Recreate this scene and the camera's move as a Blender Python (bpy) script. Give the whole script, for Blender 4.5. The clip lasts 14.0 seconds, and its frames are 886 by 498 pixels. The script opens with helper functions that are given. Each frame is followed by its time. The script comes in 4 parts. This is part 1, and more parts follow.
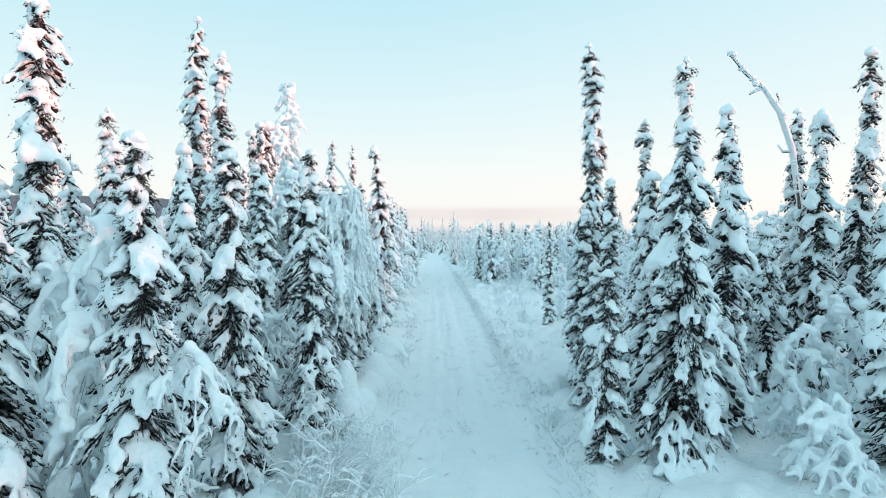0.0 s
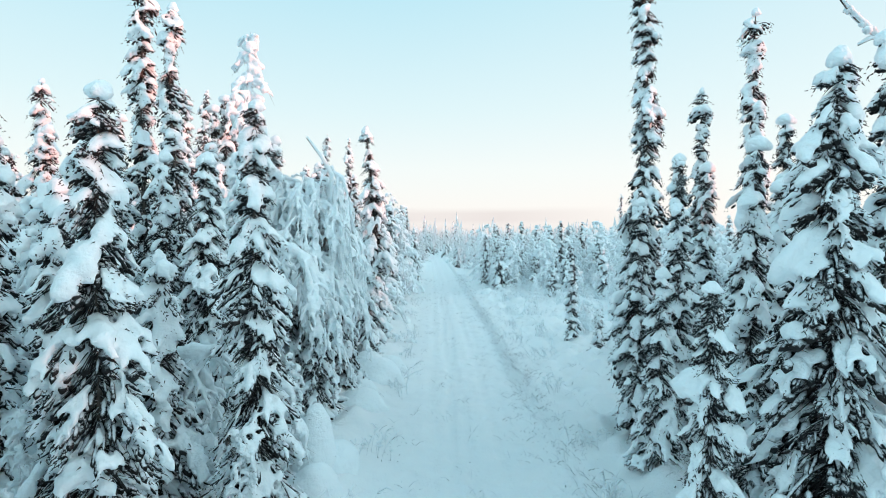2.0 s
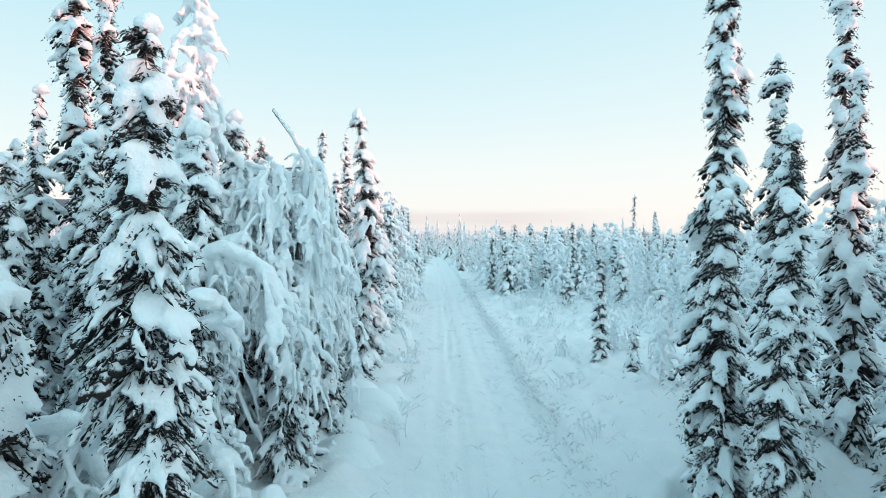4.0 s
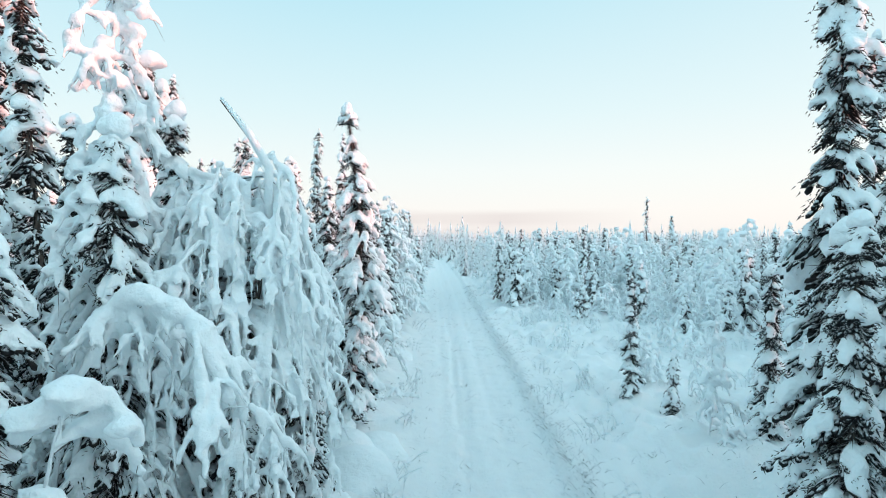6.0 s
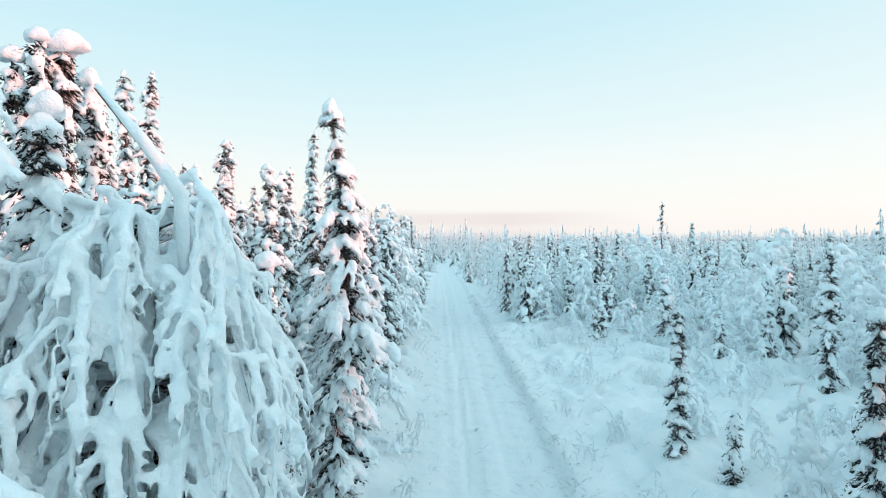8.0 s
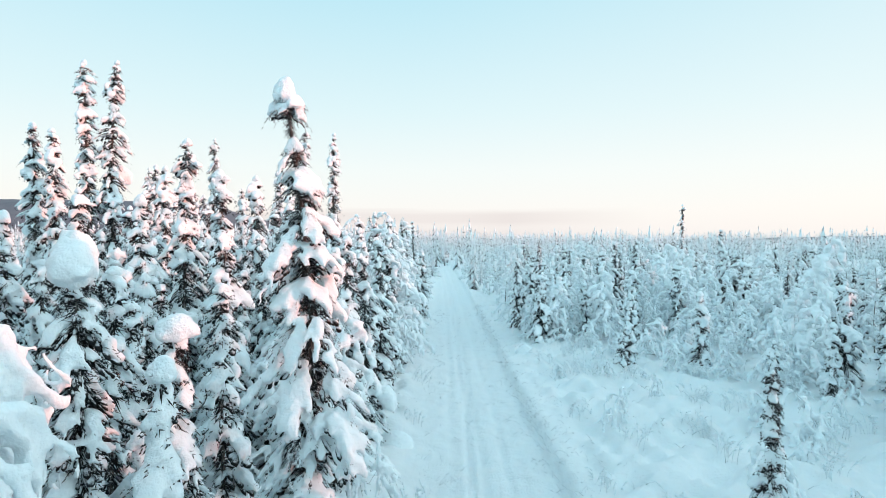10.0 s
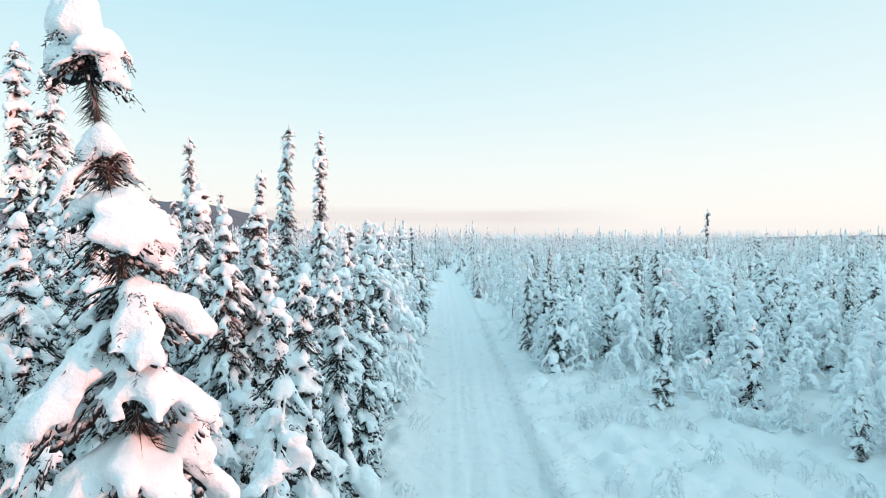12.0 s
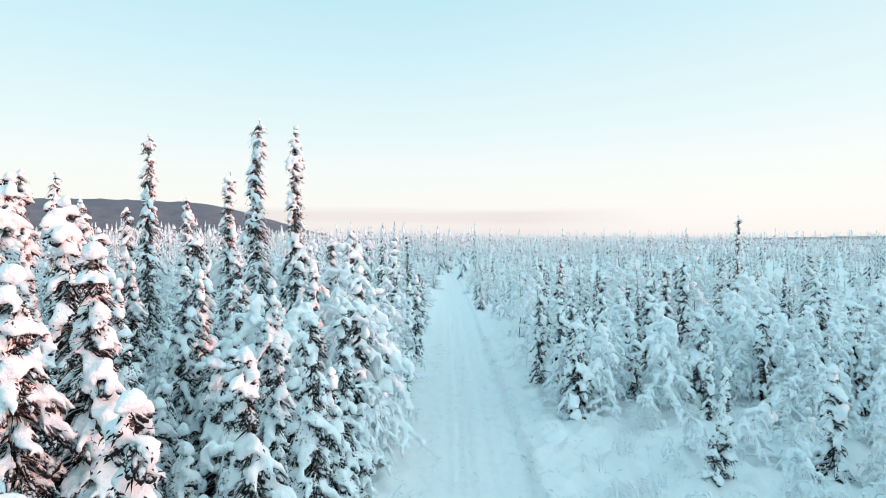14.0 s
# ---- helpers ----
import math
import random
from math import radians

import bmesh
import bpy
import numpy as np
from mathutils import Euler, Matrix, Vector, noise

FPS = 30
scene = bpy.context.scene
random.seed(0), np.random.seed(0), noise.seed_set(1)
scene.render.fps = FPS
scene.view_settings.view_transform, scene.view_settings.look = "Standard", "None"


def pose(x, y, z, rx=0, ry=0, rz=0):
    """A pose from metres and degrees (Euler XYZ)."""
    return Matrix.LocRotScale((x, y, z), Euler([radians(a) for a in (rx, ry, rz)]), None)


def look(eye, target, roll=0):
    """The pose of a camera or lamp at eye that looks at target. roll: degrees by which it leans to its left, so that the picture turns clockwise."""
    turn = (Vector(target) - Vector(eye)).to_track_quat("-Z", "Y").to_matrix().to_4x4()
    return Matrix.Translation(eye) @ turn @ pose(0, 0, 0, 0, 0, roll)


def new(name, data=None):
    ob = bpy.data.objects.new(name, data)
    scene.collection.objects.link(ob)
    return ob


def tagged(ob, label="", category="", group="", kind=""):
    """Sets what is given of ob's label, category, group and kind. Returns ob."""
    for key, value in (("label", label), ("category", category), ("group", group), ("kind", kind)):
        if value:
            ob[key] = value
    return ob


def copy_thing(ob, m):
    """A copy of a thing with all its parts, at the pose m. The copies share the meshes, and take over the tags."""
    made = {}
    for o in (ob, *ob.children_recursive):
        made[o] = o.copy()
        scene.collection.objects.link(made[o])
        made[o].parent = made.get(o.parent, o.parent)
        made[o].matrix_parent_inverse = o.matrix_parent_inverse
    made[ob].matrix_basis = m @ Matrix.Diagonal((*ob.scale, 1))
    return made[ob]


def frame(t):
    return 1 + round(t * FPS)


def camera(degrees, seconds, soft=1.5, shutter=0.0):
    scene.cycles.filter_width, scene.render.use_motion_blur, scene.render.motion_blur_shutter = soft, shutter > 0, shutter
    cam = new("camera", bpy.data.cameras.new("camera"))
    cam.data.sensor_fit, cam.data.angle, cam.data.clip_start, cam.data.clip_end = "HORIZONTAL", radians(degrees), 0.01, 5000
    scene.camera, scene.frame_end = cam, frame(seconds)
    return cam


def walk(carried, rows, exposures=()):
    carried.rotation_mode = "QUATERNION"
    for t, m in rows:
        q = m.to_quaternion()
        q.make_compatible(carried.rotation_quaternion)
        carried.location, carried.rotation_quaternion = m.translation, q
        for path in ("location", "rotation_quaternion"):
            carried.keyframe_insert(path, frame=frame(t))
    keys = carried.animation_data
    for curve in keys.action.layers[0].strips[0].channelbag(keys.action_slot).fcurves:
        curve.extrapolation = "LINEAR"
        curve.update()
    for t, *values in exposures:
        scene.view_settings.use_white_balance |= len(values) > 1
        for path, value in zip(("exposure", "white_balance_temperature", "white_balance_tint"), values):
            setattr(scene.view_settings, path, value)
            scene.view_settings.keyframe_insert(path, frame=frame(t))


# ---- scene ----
cam = camera(77.6, 14.0, 0.6)
METRES, EYE, TILT, LEAN, TURN = 16.0, 3.0, -1.5, 0.0, 0.0
ROWS = [
    (0.0, 0.0, 0.0, 0.0, -0.0, 0.0, -0.0),
    (0.5, -0.0002, 0.0377, -0.0004, 0.04, 0.03, -0.0),
    (1.0, -0.0011, 0.0775, -0.0005, 0.12, 0.08, -0.01),
    (1.5, -0.0025, 0.1167, -0.0004, 0.18, 0.16, -0.02),
    (2.0, -0.0043, 0.1537, -0.0009, 0.24, 0.24, -0.04),
    (2.5, -0.0061, 0.1885, -0.0012, 0.29, 0.29, -0.08),
    (3.0, -0.0078, 0.2212, -0.0006, 0.33, 0.34, -0.08),
    (5.5, -0.0137, 0.3581, 0.0198, 0.61, 0.44, -0.14),
    (6.0, -0.0149, 0.3833, 0.0256, 0.66, 0.44, -0.13),
    (6.5, -0.016, 0.4091, 0.0325, 0.73, 0.47, -0.11),
    (7.0, -0.0174, 0.436, 0.0391, 0.79, 0.49, -0.09),
    (7.5, -0.0187, 0.4641, 0.0457, 0.86, 0.49, -0.08),
    (8.0, -0.02, 0.4943, 0.0523, 0.94, 0.48, -0.09),
    (10.5, -0.0265, 0.674, 0.0888, 1.29, 0.37, -0.12),
    (11.0, -0.0269, 0.7143, 0.0965, 1.35, 0.35, -0.15),
    (11.5, -0.0267, 0.7561, 0.1043, 1.42, 0.32, -0.13),
    (12.0, -0.0265, 0.7995, 0.1126, 1.49, 0.27, -0.15),
    (12.5, -0.0259, 0.8435, 0.1202, 1.55, 0.28, -0.16),
    (13.0, -0.0247, 0.8892, 0.128, 1.62, 0.28, -0.17),
    (13.5, -0.0236, 0.9373, 0.1358, 1.65, 0.28, -0.16),
    (14.0, -0.0208, 0.9853, 0.1442, 1.74, 0.3, -0.19),
]
walk(cam, [(t, pose(0, 0, EYE, TILT, LEAN, TURN) @ pose(METRES * x, METRES * y, METRES * z, 90 + pitch, roll, yaw)) for t, x, y, z, yaw, pitch, roll in ROWS])

# ---- light ----
SUN_UP, SUN_SIDE = 3.0, 100.0          # degrees above the horizon, degrees to the right of the trail's heading
SUN_WAY = Vector((math.sin(radians(SUN_SIDE)) * math.cos(radians(SUN_UP)),
                  math.cos(radians(SUN_SIDE)) * math.cos(radians(SUN_UP)), math.sin(radians(SUN_UP))))
sun_data = bpy.data.lights.new("sun", "SUN")
sun_data.energy, sun_data.angle, sun_data.color = 3.6, radians(0.6), (1.0, 0.27, 0.16)
sun = new("sun", sun_data)
sun.matrix_world = look(SUN_WAY * 100, (0, 0, 0))


class Nodes:
    """Short hand for node trees."""

    def __init__(self, tree):
        self.tree = tree
        tree.nodes.clear()

    def add(self, kind):
        return self.tree.nodes.new(kind)

    def link(self, a, b):
        self.tree.links.new(a, b)

    def math(self, op, a, b=None, clamp=False):
        node = self.add("ShaderNodeMath")
        node.operation, node.use_clamp = op, clamp
        for slot, value in zip(node.inputs, (a, b)):
            if value is None:
                continue
            if isinstance(value, (int, float)):
                slot.default_value = value
            else:
                self.link(value, slot)
        return node.outputs[0]

    def ramp(self, value, stops):
        node = self.add("ShaderNodeValToRGB")
        while len(node.color_ramp.elements) < len(stops):
            node.color_ramp.elements.new(0.5)
        for element, (at, colour) in zip(node.color_ramp.elements, stops):
            element.position, element.color = at, (*colour, 1)
        self.link(value, node.inputs[0])
        return node.outputs[0]

    def mix(self, factor, a, b, blend="MIX"):
        node = self.add("ShaderNodeMix")
        node.data_type, node.blend_type = "RGBA", blend
        for slot, value in zip((node.inputs[0], node.inputs[6], node.inputs[7]), (factor, a, b)):
            if isinstance(value, (int, float)):
                slot.default_value = value
            elif isinstance(value, tuple):
                slot.default_value = (*value, 1)
            else:
                self.link(value, slot)
        return node.outputs[2]

    def noise(self, where, scale, detail=3.0, rough=0.5):
        node = self.add("ShaderNodeTexNoise")
        node.inputs["Scale"].default_value, node.inputs["Detail"].default_value = scale, detail
        node.inputs["Roughness"].default_value = rough
        if where is not None:
            self.link(where, node.inputs["Vector"])
        return node.outputs["Fac"]


world = bpy.data.worlds.new("winter_sky")
world.use_nodes = True
scene.world = world
n = Nodes(world.node_tree)
sky = n.add("ShaderNodeTexSky")
sky.sky_type, sky.sun_disc = "NISHITA", False
sky.sun_elevation, sky.sun_rotation = radians(SUN_UP), radians(SUN_SIDE)
where = n.add("ShaderNodeTexCoord").outputs["Generated"]
split = n.add("ShaderNodeSeparateXYZ")
n.link(where, split.inputs[0])
up = n.math("MAXIMUM", split.outputs[2], 0.0)
haze = n.ramp(up, [(0.0, (0.99, 0.95, 0.93)), (0.05, (1.0, 0.985, 0.97)), (0.12, (0.94, 1.0, 1.0)), (0.22, (0.78, 0.96, 1.0)),
                   (0.40, (0.55, 0.86, 0.97)), (1.0, (0.22, 0.58, 0.76))])
# the sky is paler on the sun's side
toward = n.math("ADD", n.math("MULTIPLY", split.outputs[0], SUN_WAY.x), n.math("MULTIPLY", split.outputs[1], SUN_WAY.y))
haze = n.mix(n.math("MULTIPLY", n.math("ADD", toward, 0.25, True), 0.28, True), haze, (1.02, 1.0, 0.97))
haze = n.mix(n.math("MULTIPLY", n.math("SUBTRACT", 0.0, toward), 0.30, True), haze, (0.86, 0.90, 0.92), "MULTIPLY")
# bluer behind, away from the glow, and bright round the low sun
haze = n.mix(n.math("MULTIPLY", n.math("SUBTRACT", 0.6, split.outputs[1]), 0.8, True), haze, (0.63, 1.00, 1.13))
near_sun = n.math("MULTIPLY", n.math("SUBTRACT", toward, 0.5), 2.0, True)
haze = n.mix(near_sun, haze, (1.75, 2.0, 2.06))
# a low bank of thin cloud ahead, at the horizon
stretch = n.add("ShaderNodeMapping")
stretch.inputs["Scale"].default_value = (3.0, 3.0, 60.0)
n.link(where, stretch.inputs[0])
streak = n.noise(stretch.outputs[0], 1.6, 4.0)
bank = n.ramp(n.math("ADD", split.outputs[2], n.math("MULTIPLY", n.math("SUBTRACT", streak, 0.5), 0.012)),
              [(0.0, (0.6, 0.6, 0.6)), (0.022, (0.35, 0.35, 0.35)), (0.030, (0.9, 0.9, 0.9)), (0.044, (0.9, 0.9, 0.9)), (0.054, (0.0, 0.0, 0.0))])
side = n.ramp(split.outputs[0], [(0.0, (0.8, 0.8, 0.8)), (0.10, (1, 1, 1)), (0.33, (0.0, 0.0, 0.0))])
ahead = n.math("GREATER_THAN", split.outputs[1], 0.0)
cover = n.math("MULTIPLY", n.math("MULTIPLY", bank, side), ahead)
haze = n.mix(n.math("MULTIPLY", cover, 0.75), haze, (0.80, 0.74, 0.75))
glow = n.add("ShaderNodeBackground")
n.link(haze, glow.inputs[0])
glow.inputs[1].default_value = 0.935
air = n.add("ShaderNodeBackground")
n.link(sky.outputs[0], air.inputs[0])
air.inputs[1].default_value = 0.03
both = n.add("ShaderNodeAddShader")
n.link(glow.outputs[0], both.inputs[0])
n.link(air.outputs[0], both.inputs[1])
n.link(both.outputs[0], n.add("ShaderNodeOutputWorld").inputs[0])
scene.view_settings.exposure = 0.0

# ---- materials ----


def material(name):
    m = bpy.data.materials.new(name)
    m.use_nodes = True
    nodes = Nodes(m.node_tree)
    shader = nodes.add("ShaderNodeBsdfPrincipled")
    nodes.link(shader.outputs[0], nodes.add("ShaderNodeOutputMaterial").inputs[0])
    return m, nodes, shader


def bumped(nodes, shader, height, strength, distance):
    bump = nodes.add("ShaderNodeBump")
    bump.inputs["Strength"].default_value, bump.inputs["Distance"].default_value = strength, distance
    nodes.link(height, bump.inputs["Height"])
    nodes.link(bump.outputs[0], shader.inputs["Normal"])


def snow_material(name, lump, grain, strength, low=(0.87, 0.90, 0.93), high=(0.94, 0.955, 0.965), deep=0.25, relief=0.04):
    m, k, s = material(name)
    at = k.add("ShaderNodeTexCoord").outputs["Object"]
    big, small = k.noise(at, lump, 4.0), k.noise(at, grain, 3.0, 0.6)
    k.link(k.mix(big, low, high), s.inputs["Base Color"])
    s.inputs["Roughness"].default_value = 0.75
    s.inputs["Subsurface Weight"].default_value = deep
    s.inputs["Subsurface Radius"].default_value = (0.8, 1.0, 1.1)
    s.inputs["Subsurface Scale"].default_value = 0.04
    s.inputs["Specular IOR Level"].default_value = 0.2
    bumped(k, s, k.math("ADD", big, k.math("MULTIPLY", small, 0.28)), strength, relief)
    return m


SNOW_TREE = snow_material("fluffy_snow", 12.0, 52.0, 0.65, (0.875, 0.94, 0.975), (0.93, 0.97, 0.99), 0.12)
SNOW_GROUND = snow_material("ground_snow", 3.4, 30.0, 0.8, relief=0.085)


def bough_material(name, dark, brown, frost):
    """Needles and twigs: green and brown in patches, with rime on what faces upward."""
    m, k, s = material(name)
    at = k.add("ShaderNodeTexCoord").outputs["Object"]
    tone = k.mix(k.noise(at, 5.0, 2.0), dark, brown)
    face = k.add("ShaderNodeSeparateXYZ")
    k.link(k.add("ShaderNodeNewGeometry").outputs["Normal"], face.inputs[0])
    rime = k.math("ADD", k.math("MULTIPLY", face.outputs[2], 0.55), k.math("SUBTRACT", k.noise(at, 38.0, 3.0, 0.7), 1.0 - frost))
    k.link(k.mix(k.math("MULTIPLY", rime, 4.0, True), tone, (0.78, 0.81, 0.84)), s.inputs["Base Color"])
    s.inputs["Roughness"].default_value = 0.8
    s.inputs["Specular IOR Level"].default_value = 0.2
    return m


NEEDLES = bough_material("spruce_needles", (0.008, 0.018, 0.024), (0.040, 0.026, 0.021), 0.43)
TWIGS = bough_material("rimed_twigs", (0.07, 0.06, 0.055), (0.14, 0.12, 0.11), 0.96)


def bark_material():
    m, k, s = material("bark")
    at = k.add("ShaderNodeTexCoord").outputs["Object"]
    stretch = k.add("ShaderNodeMapping")
    stretch.inputs["Scale"].default_value = (1, 1, 0.25)
    k.link(at, stretch.inputs[0])
    grain = k.noise(stretch.outputs[0], 40.0, 4.0)
    k.link(k.ramp(grain, [(0.3, (0.05, 0.04, 0.035)), (0.6, (0.14, 0.115, 0.10)), (0.75, (0.6, 0.62, 0.65))]), s.inputs["Base Color"])
    s.inputs["Roughness"].default_value = 0.9
    bumped(k, s, grain, 0.6, 0.02)
    return m


BARK = bark_material()


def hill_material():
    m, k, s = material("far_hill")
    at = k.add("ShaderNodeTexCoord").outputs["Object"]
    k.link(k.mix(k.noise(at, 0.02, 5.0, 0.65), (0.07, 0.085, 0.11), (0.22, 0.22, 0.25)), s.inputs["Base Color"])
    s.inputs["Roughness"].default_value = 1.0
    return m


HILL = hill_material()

# ---- mesh helpers ----


class Shape:
    """Gathers vertices and triangles, with a material number each."""

    def __init__(self):
        self.points, self.faces, self.slots, self.count = [], [], [], 0

    def add(self, points, faces, slot=0):
        if len(points):
            self.points.append(points.reshape(-1, 3))
            self.faces.append(faces.reshape(-1, 3) + self.count)
            self.slots.append(np.full(faces.size // 3, slot))
            self.count += points.size // 3

    def arrays(self):
        return np.concatenate(self.points), np.concatenate(self.faces), np.concatenate(self.slots)

    def mesh(self, name, *materials):
        points, faces, slots = self.arrays()
        me = bpy.data.meshes.new(name)
        me.vertices.add(len(points))
        me.vertices.foreach_set("co", points.astype(np.float32).ravel())
        me.loops.add(faces.size)
        me.loops.foreach_set("vertex_index", faces.astype(np.int32).ravel())
        me.polygons.add(len(faces))
        me.polygons.foreach_set("loop_start", np.arange(0, faces.size, 3, dtype=np.int32))
        me.polygons.foreach_set("material_index", slots.astype(np.int32))
        me.polygons.foreach_set("use_smooth", np.ones(len(faces), dtype=bool))
        for m in materials:
            me.materials.append(m)
        me.update(calc_edges=True)
        return me


def part(name, shape, materials, parent, label=""):
    ob = new(name, shape.mesh(name, *materials))
    ob.parent = parent
    return tagged(ob, label)


def unit(v):
    return v / np.maximum(np.linalg.norm(v, axis=-1, keepdims=True), 1e-9)


def tubes(P, R, sides, rng, jitter=0.0, squash=1.0, blunt=0.7, shut=True):
    """Lumpy tubes along the paths P (count, stations, 3) with the radii R (count, stations). shut: the first end is closed too."""
    F, S, _ = P.shape
    T = unit(np.gradient(P, axis=1))
    up = np.zeros_like(T)
    up[..., 2] = 1
    steep = np.abs(T[..., 2]) > 0.95
    up[steep] = (0, 1, 0)
    U = unit(np.cross(T, up))
    V = np.cross(U, T)
    a = np.arange(sides) * 2 * np.pi / sides + rng.random((F, 1, 1)) * 6.28
    grow = 1 + jitter * (rng.random((F, S, sides)) * 2 - 1)
    rad = R[..., None] * grow
    ring = P[:, :, None] + (rad * np.cos(a))[..., None] * U[:, :, None] + (rad * np.sin(a) * squash)[..., None] * V[:, :, None]
    first = P[:, 0] - T[:, 0] * R[:, :1] * blunt
    last = P[:, -1] + T[:, -1] * R[:, -1:] * blunt
    points = np.concatenate([ring.reshape(F, -1, 3), first[:, None], last[:, None]], axis=1)
    faces = []
    for i in range(S - 1):
        for j in range(sides):
            p, q = i * sides + j, i * sides + (j + 1) % sides
            faces += [(p, p + sides, q), (q, p + sides, q + sides)]
    for j in range(sides):
        faces.append((S * sides + 1, (S - 1) * sides + (j + 1) % sides, (S - 1) * sides + j))
        if shut:
            faces.append((S * sides, j, (j + 1) % sides))
    faces = np.array(faces)[None] + (np.arange(F) * (S * sides + 2))[:, None, None]
    return points, faces


def spikes(A, B, R, rng):
    """Thin three-sided needles from A to B, R thick at the foot."""
    T = unit(B - A)
    up = np.where(np.abs(T[:, 2:]) > 0.9, np.array([[1.0, 0, 0]]), np.array([[0, 0, 1.0]]))
    U = unit(np.cross(T, up))
    V = np.cross(U, T)
    a = np.arange(3) * 2.0944 + rng.random((len(A), 1)) * 6.28
    ring = A[:, None] + R[:, None, None] * (np.cos(a)[..., None] * U[:, None] + np.sin(a)[..., None] * V[:, None])
    points = np.concatenate([ring, B[:, None]], axis=1)
    return points, np.array([(0, 3, 1), (1, 3, 2), (2, 3, 0)])[None] + (np.arange(len(A)) * 4)[:, None, None]


def ball(rings=5, sides=8):
    """Points and faces of a round unit blob."""
    points, faces = [(0, 0, -1)], []
    for i in range(1, rings):
        b = np.pi * i / rings - np.pi / 2
        points += [(np.cos(b) * np.cos(c), np.cos(b) * np.sin(c), np.sin(b)) for c in np.arange(sides) * 2 * np.pi / sides]
    points.append((0, 0, 1))
    for i in range(rings - 2):
        for j in range(sides):
            p, q = 1 + i * sides + j, 1 + i * sides + (j + 1) % sides
            faces += [(p, q, p + sides), (q, q + sides, p + sides)]
    top = len(points) - 1
    for j in range(sides):
        faces += [(0, 1 + (j + 1) % sides, 1 + j), (top, top - sides + j, top - sides + (j + 1) % sides)]
    return np.array(points, float), np.array(faces)


def blobs(C, S, rng, jitter=0.15, rings=5, sides=8):
    """Lumps of snow round the centres C with the half sizes S."""
    p, f = ball(rings, sides)
    grow = 1 + jitter * (rng.random((len(C), len(p), 1)) * 2 - 1)
    return C[:, None] + p[None] * grow * S[:, None], f[None] + (np.arange(len(C)) * len(p))[:, None, None]


def lobes(C, way, S, rng, rings, sides):
    """Lumps round the centres C, their first half size in S along way."""
    p, f = ball(rings, sides)
    side = unit(np.cross(way, np.array([0.02, 0.01, 1.0])))
    top = np.cross(side, way)
    q = p[None, :, [2, 0, 1]] * (1 + 0.16 * (rng.random((len(C), len(p), 1)) * 2 - 1)) * S[:, None]
    return C[:, None] + q[..., :1] * way[:, None] + q[..., 1:2] * side[:, None] + q[..., 2:] * top[:, None], f[None] + (np.arange(len(C)) * len(p))[:, None, None]


def along(P, s):
    """The points at the shares s (count, m) of the paths P (count, stations, 3)."""
    S = P.shape[1] - 1
    i = np.clip((s * S).astype(int), 0, S - 1)
    f = (s * S - i)[..., None]
    k = np.arange(len(P))[:, None]
    return P[k, i] * (1 - f) + P[k, i + 1] * f


# ---- the ground ----


def trail_x(y):
    return 0.42 - 0.012 * y - 0.00018 * y * np.abs(y)


def step(a, b, v):
    t = np.clip((v - a) / (b - a), 0, 1)
    return t * t * (3 - 2 * t)


def waves(x, y, seed, scale, count=7):
    rng = np.random.default_rng(seed)
    out = 0
    for _ in range(count):
        a, k = rng.random() * 6.28, (0.6 + rng.random()) / scale
        out = out + np.sin((x * np.cos(a) + y * np.sin(a)) * k * 6.28 + rng.random() * 6.28)
    return out / count


def ground_z(x, y):
    x, y = np.asarray(x, float), np.asarray(y, float)
    d = x - trail_x(y)
    wob = 0.12 * waves(x * 0, y, 3, 2.5) + 0.10 * waves(x * 0, y, 4, 0.9)
    right = step(1.15, 1.28, d + wob) * 0.20 + step(1.5, 3.2, d + wob) * 0.12
    left = step(1.0, 1.9, -d + wob) * 0.22 + step(1.9, 3.5, -d) * 0.10
    off = step(1.1, 2.2, np.abs(d))
    near = 1 - step(90, 160, np.hypot(x, y - 20))
    z = right + left + off * near * (0.16 * waves(x, y, 5, 1.7) + 0.25 * waves(x, y, 6, 0.8, 11) + 0.12 * waves(x, y, 7, 5.0) + 0.13 * waves(x, y, 13, 0.42, 9))
    z = z + near * (1 - off) * (0.028 * waves(x, y, 8, 0.8) + 0.022 * waves(x, y, 12, 0.37))
    for at, deep, wide in ((-0.22, 0.06, 0.05), (-0.05, 0.05, 0.045), (0.42, 0.035, 0.07), (0.62, 0.02, 0.05), (-0.55, 0.025, 0.08)):
        z = z - near * deep * np.exp(-((d - at - 0.03 * np.sin(y * 0.7 + at * 9)) / wide) ** 2)
    return z - 0.05 * near * step(1.15, 0.2, np.abs(d))


def spread(inner, outer, fine, far, grow=1.22):
    """Rising numbers from -far to far: fine steps within inner, wider ones outside."""
    a, b = inner
    core = list(np.arange(a, b, fine))
    w, v, lo = outer, b, []
    s = fine
    up = []
    while v < far:
        s = min(s * grow, w) if v < b + 40 else s * 1.35
        v += s
        up.append(v)
    v, s = a, fine
    while v > -far:
        s = min(s * grow, w) if v > a - 25 else s * 1.35
        v -= s
        lo.append(v)
    return np.array(lo[::-1] + core + up)


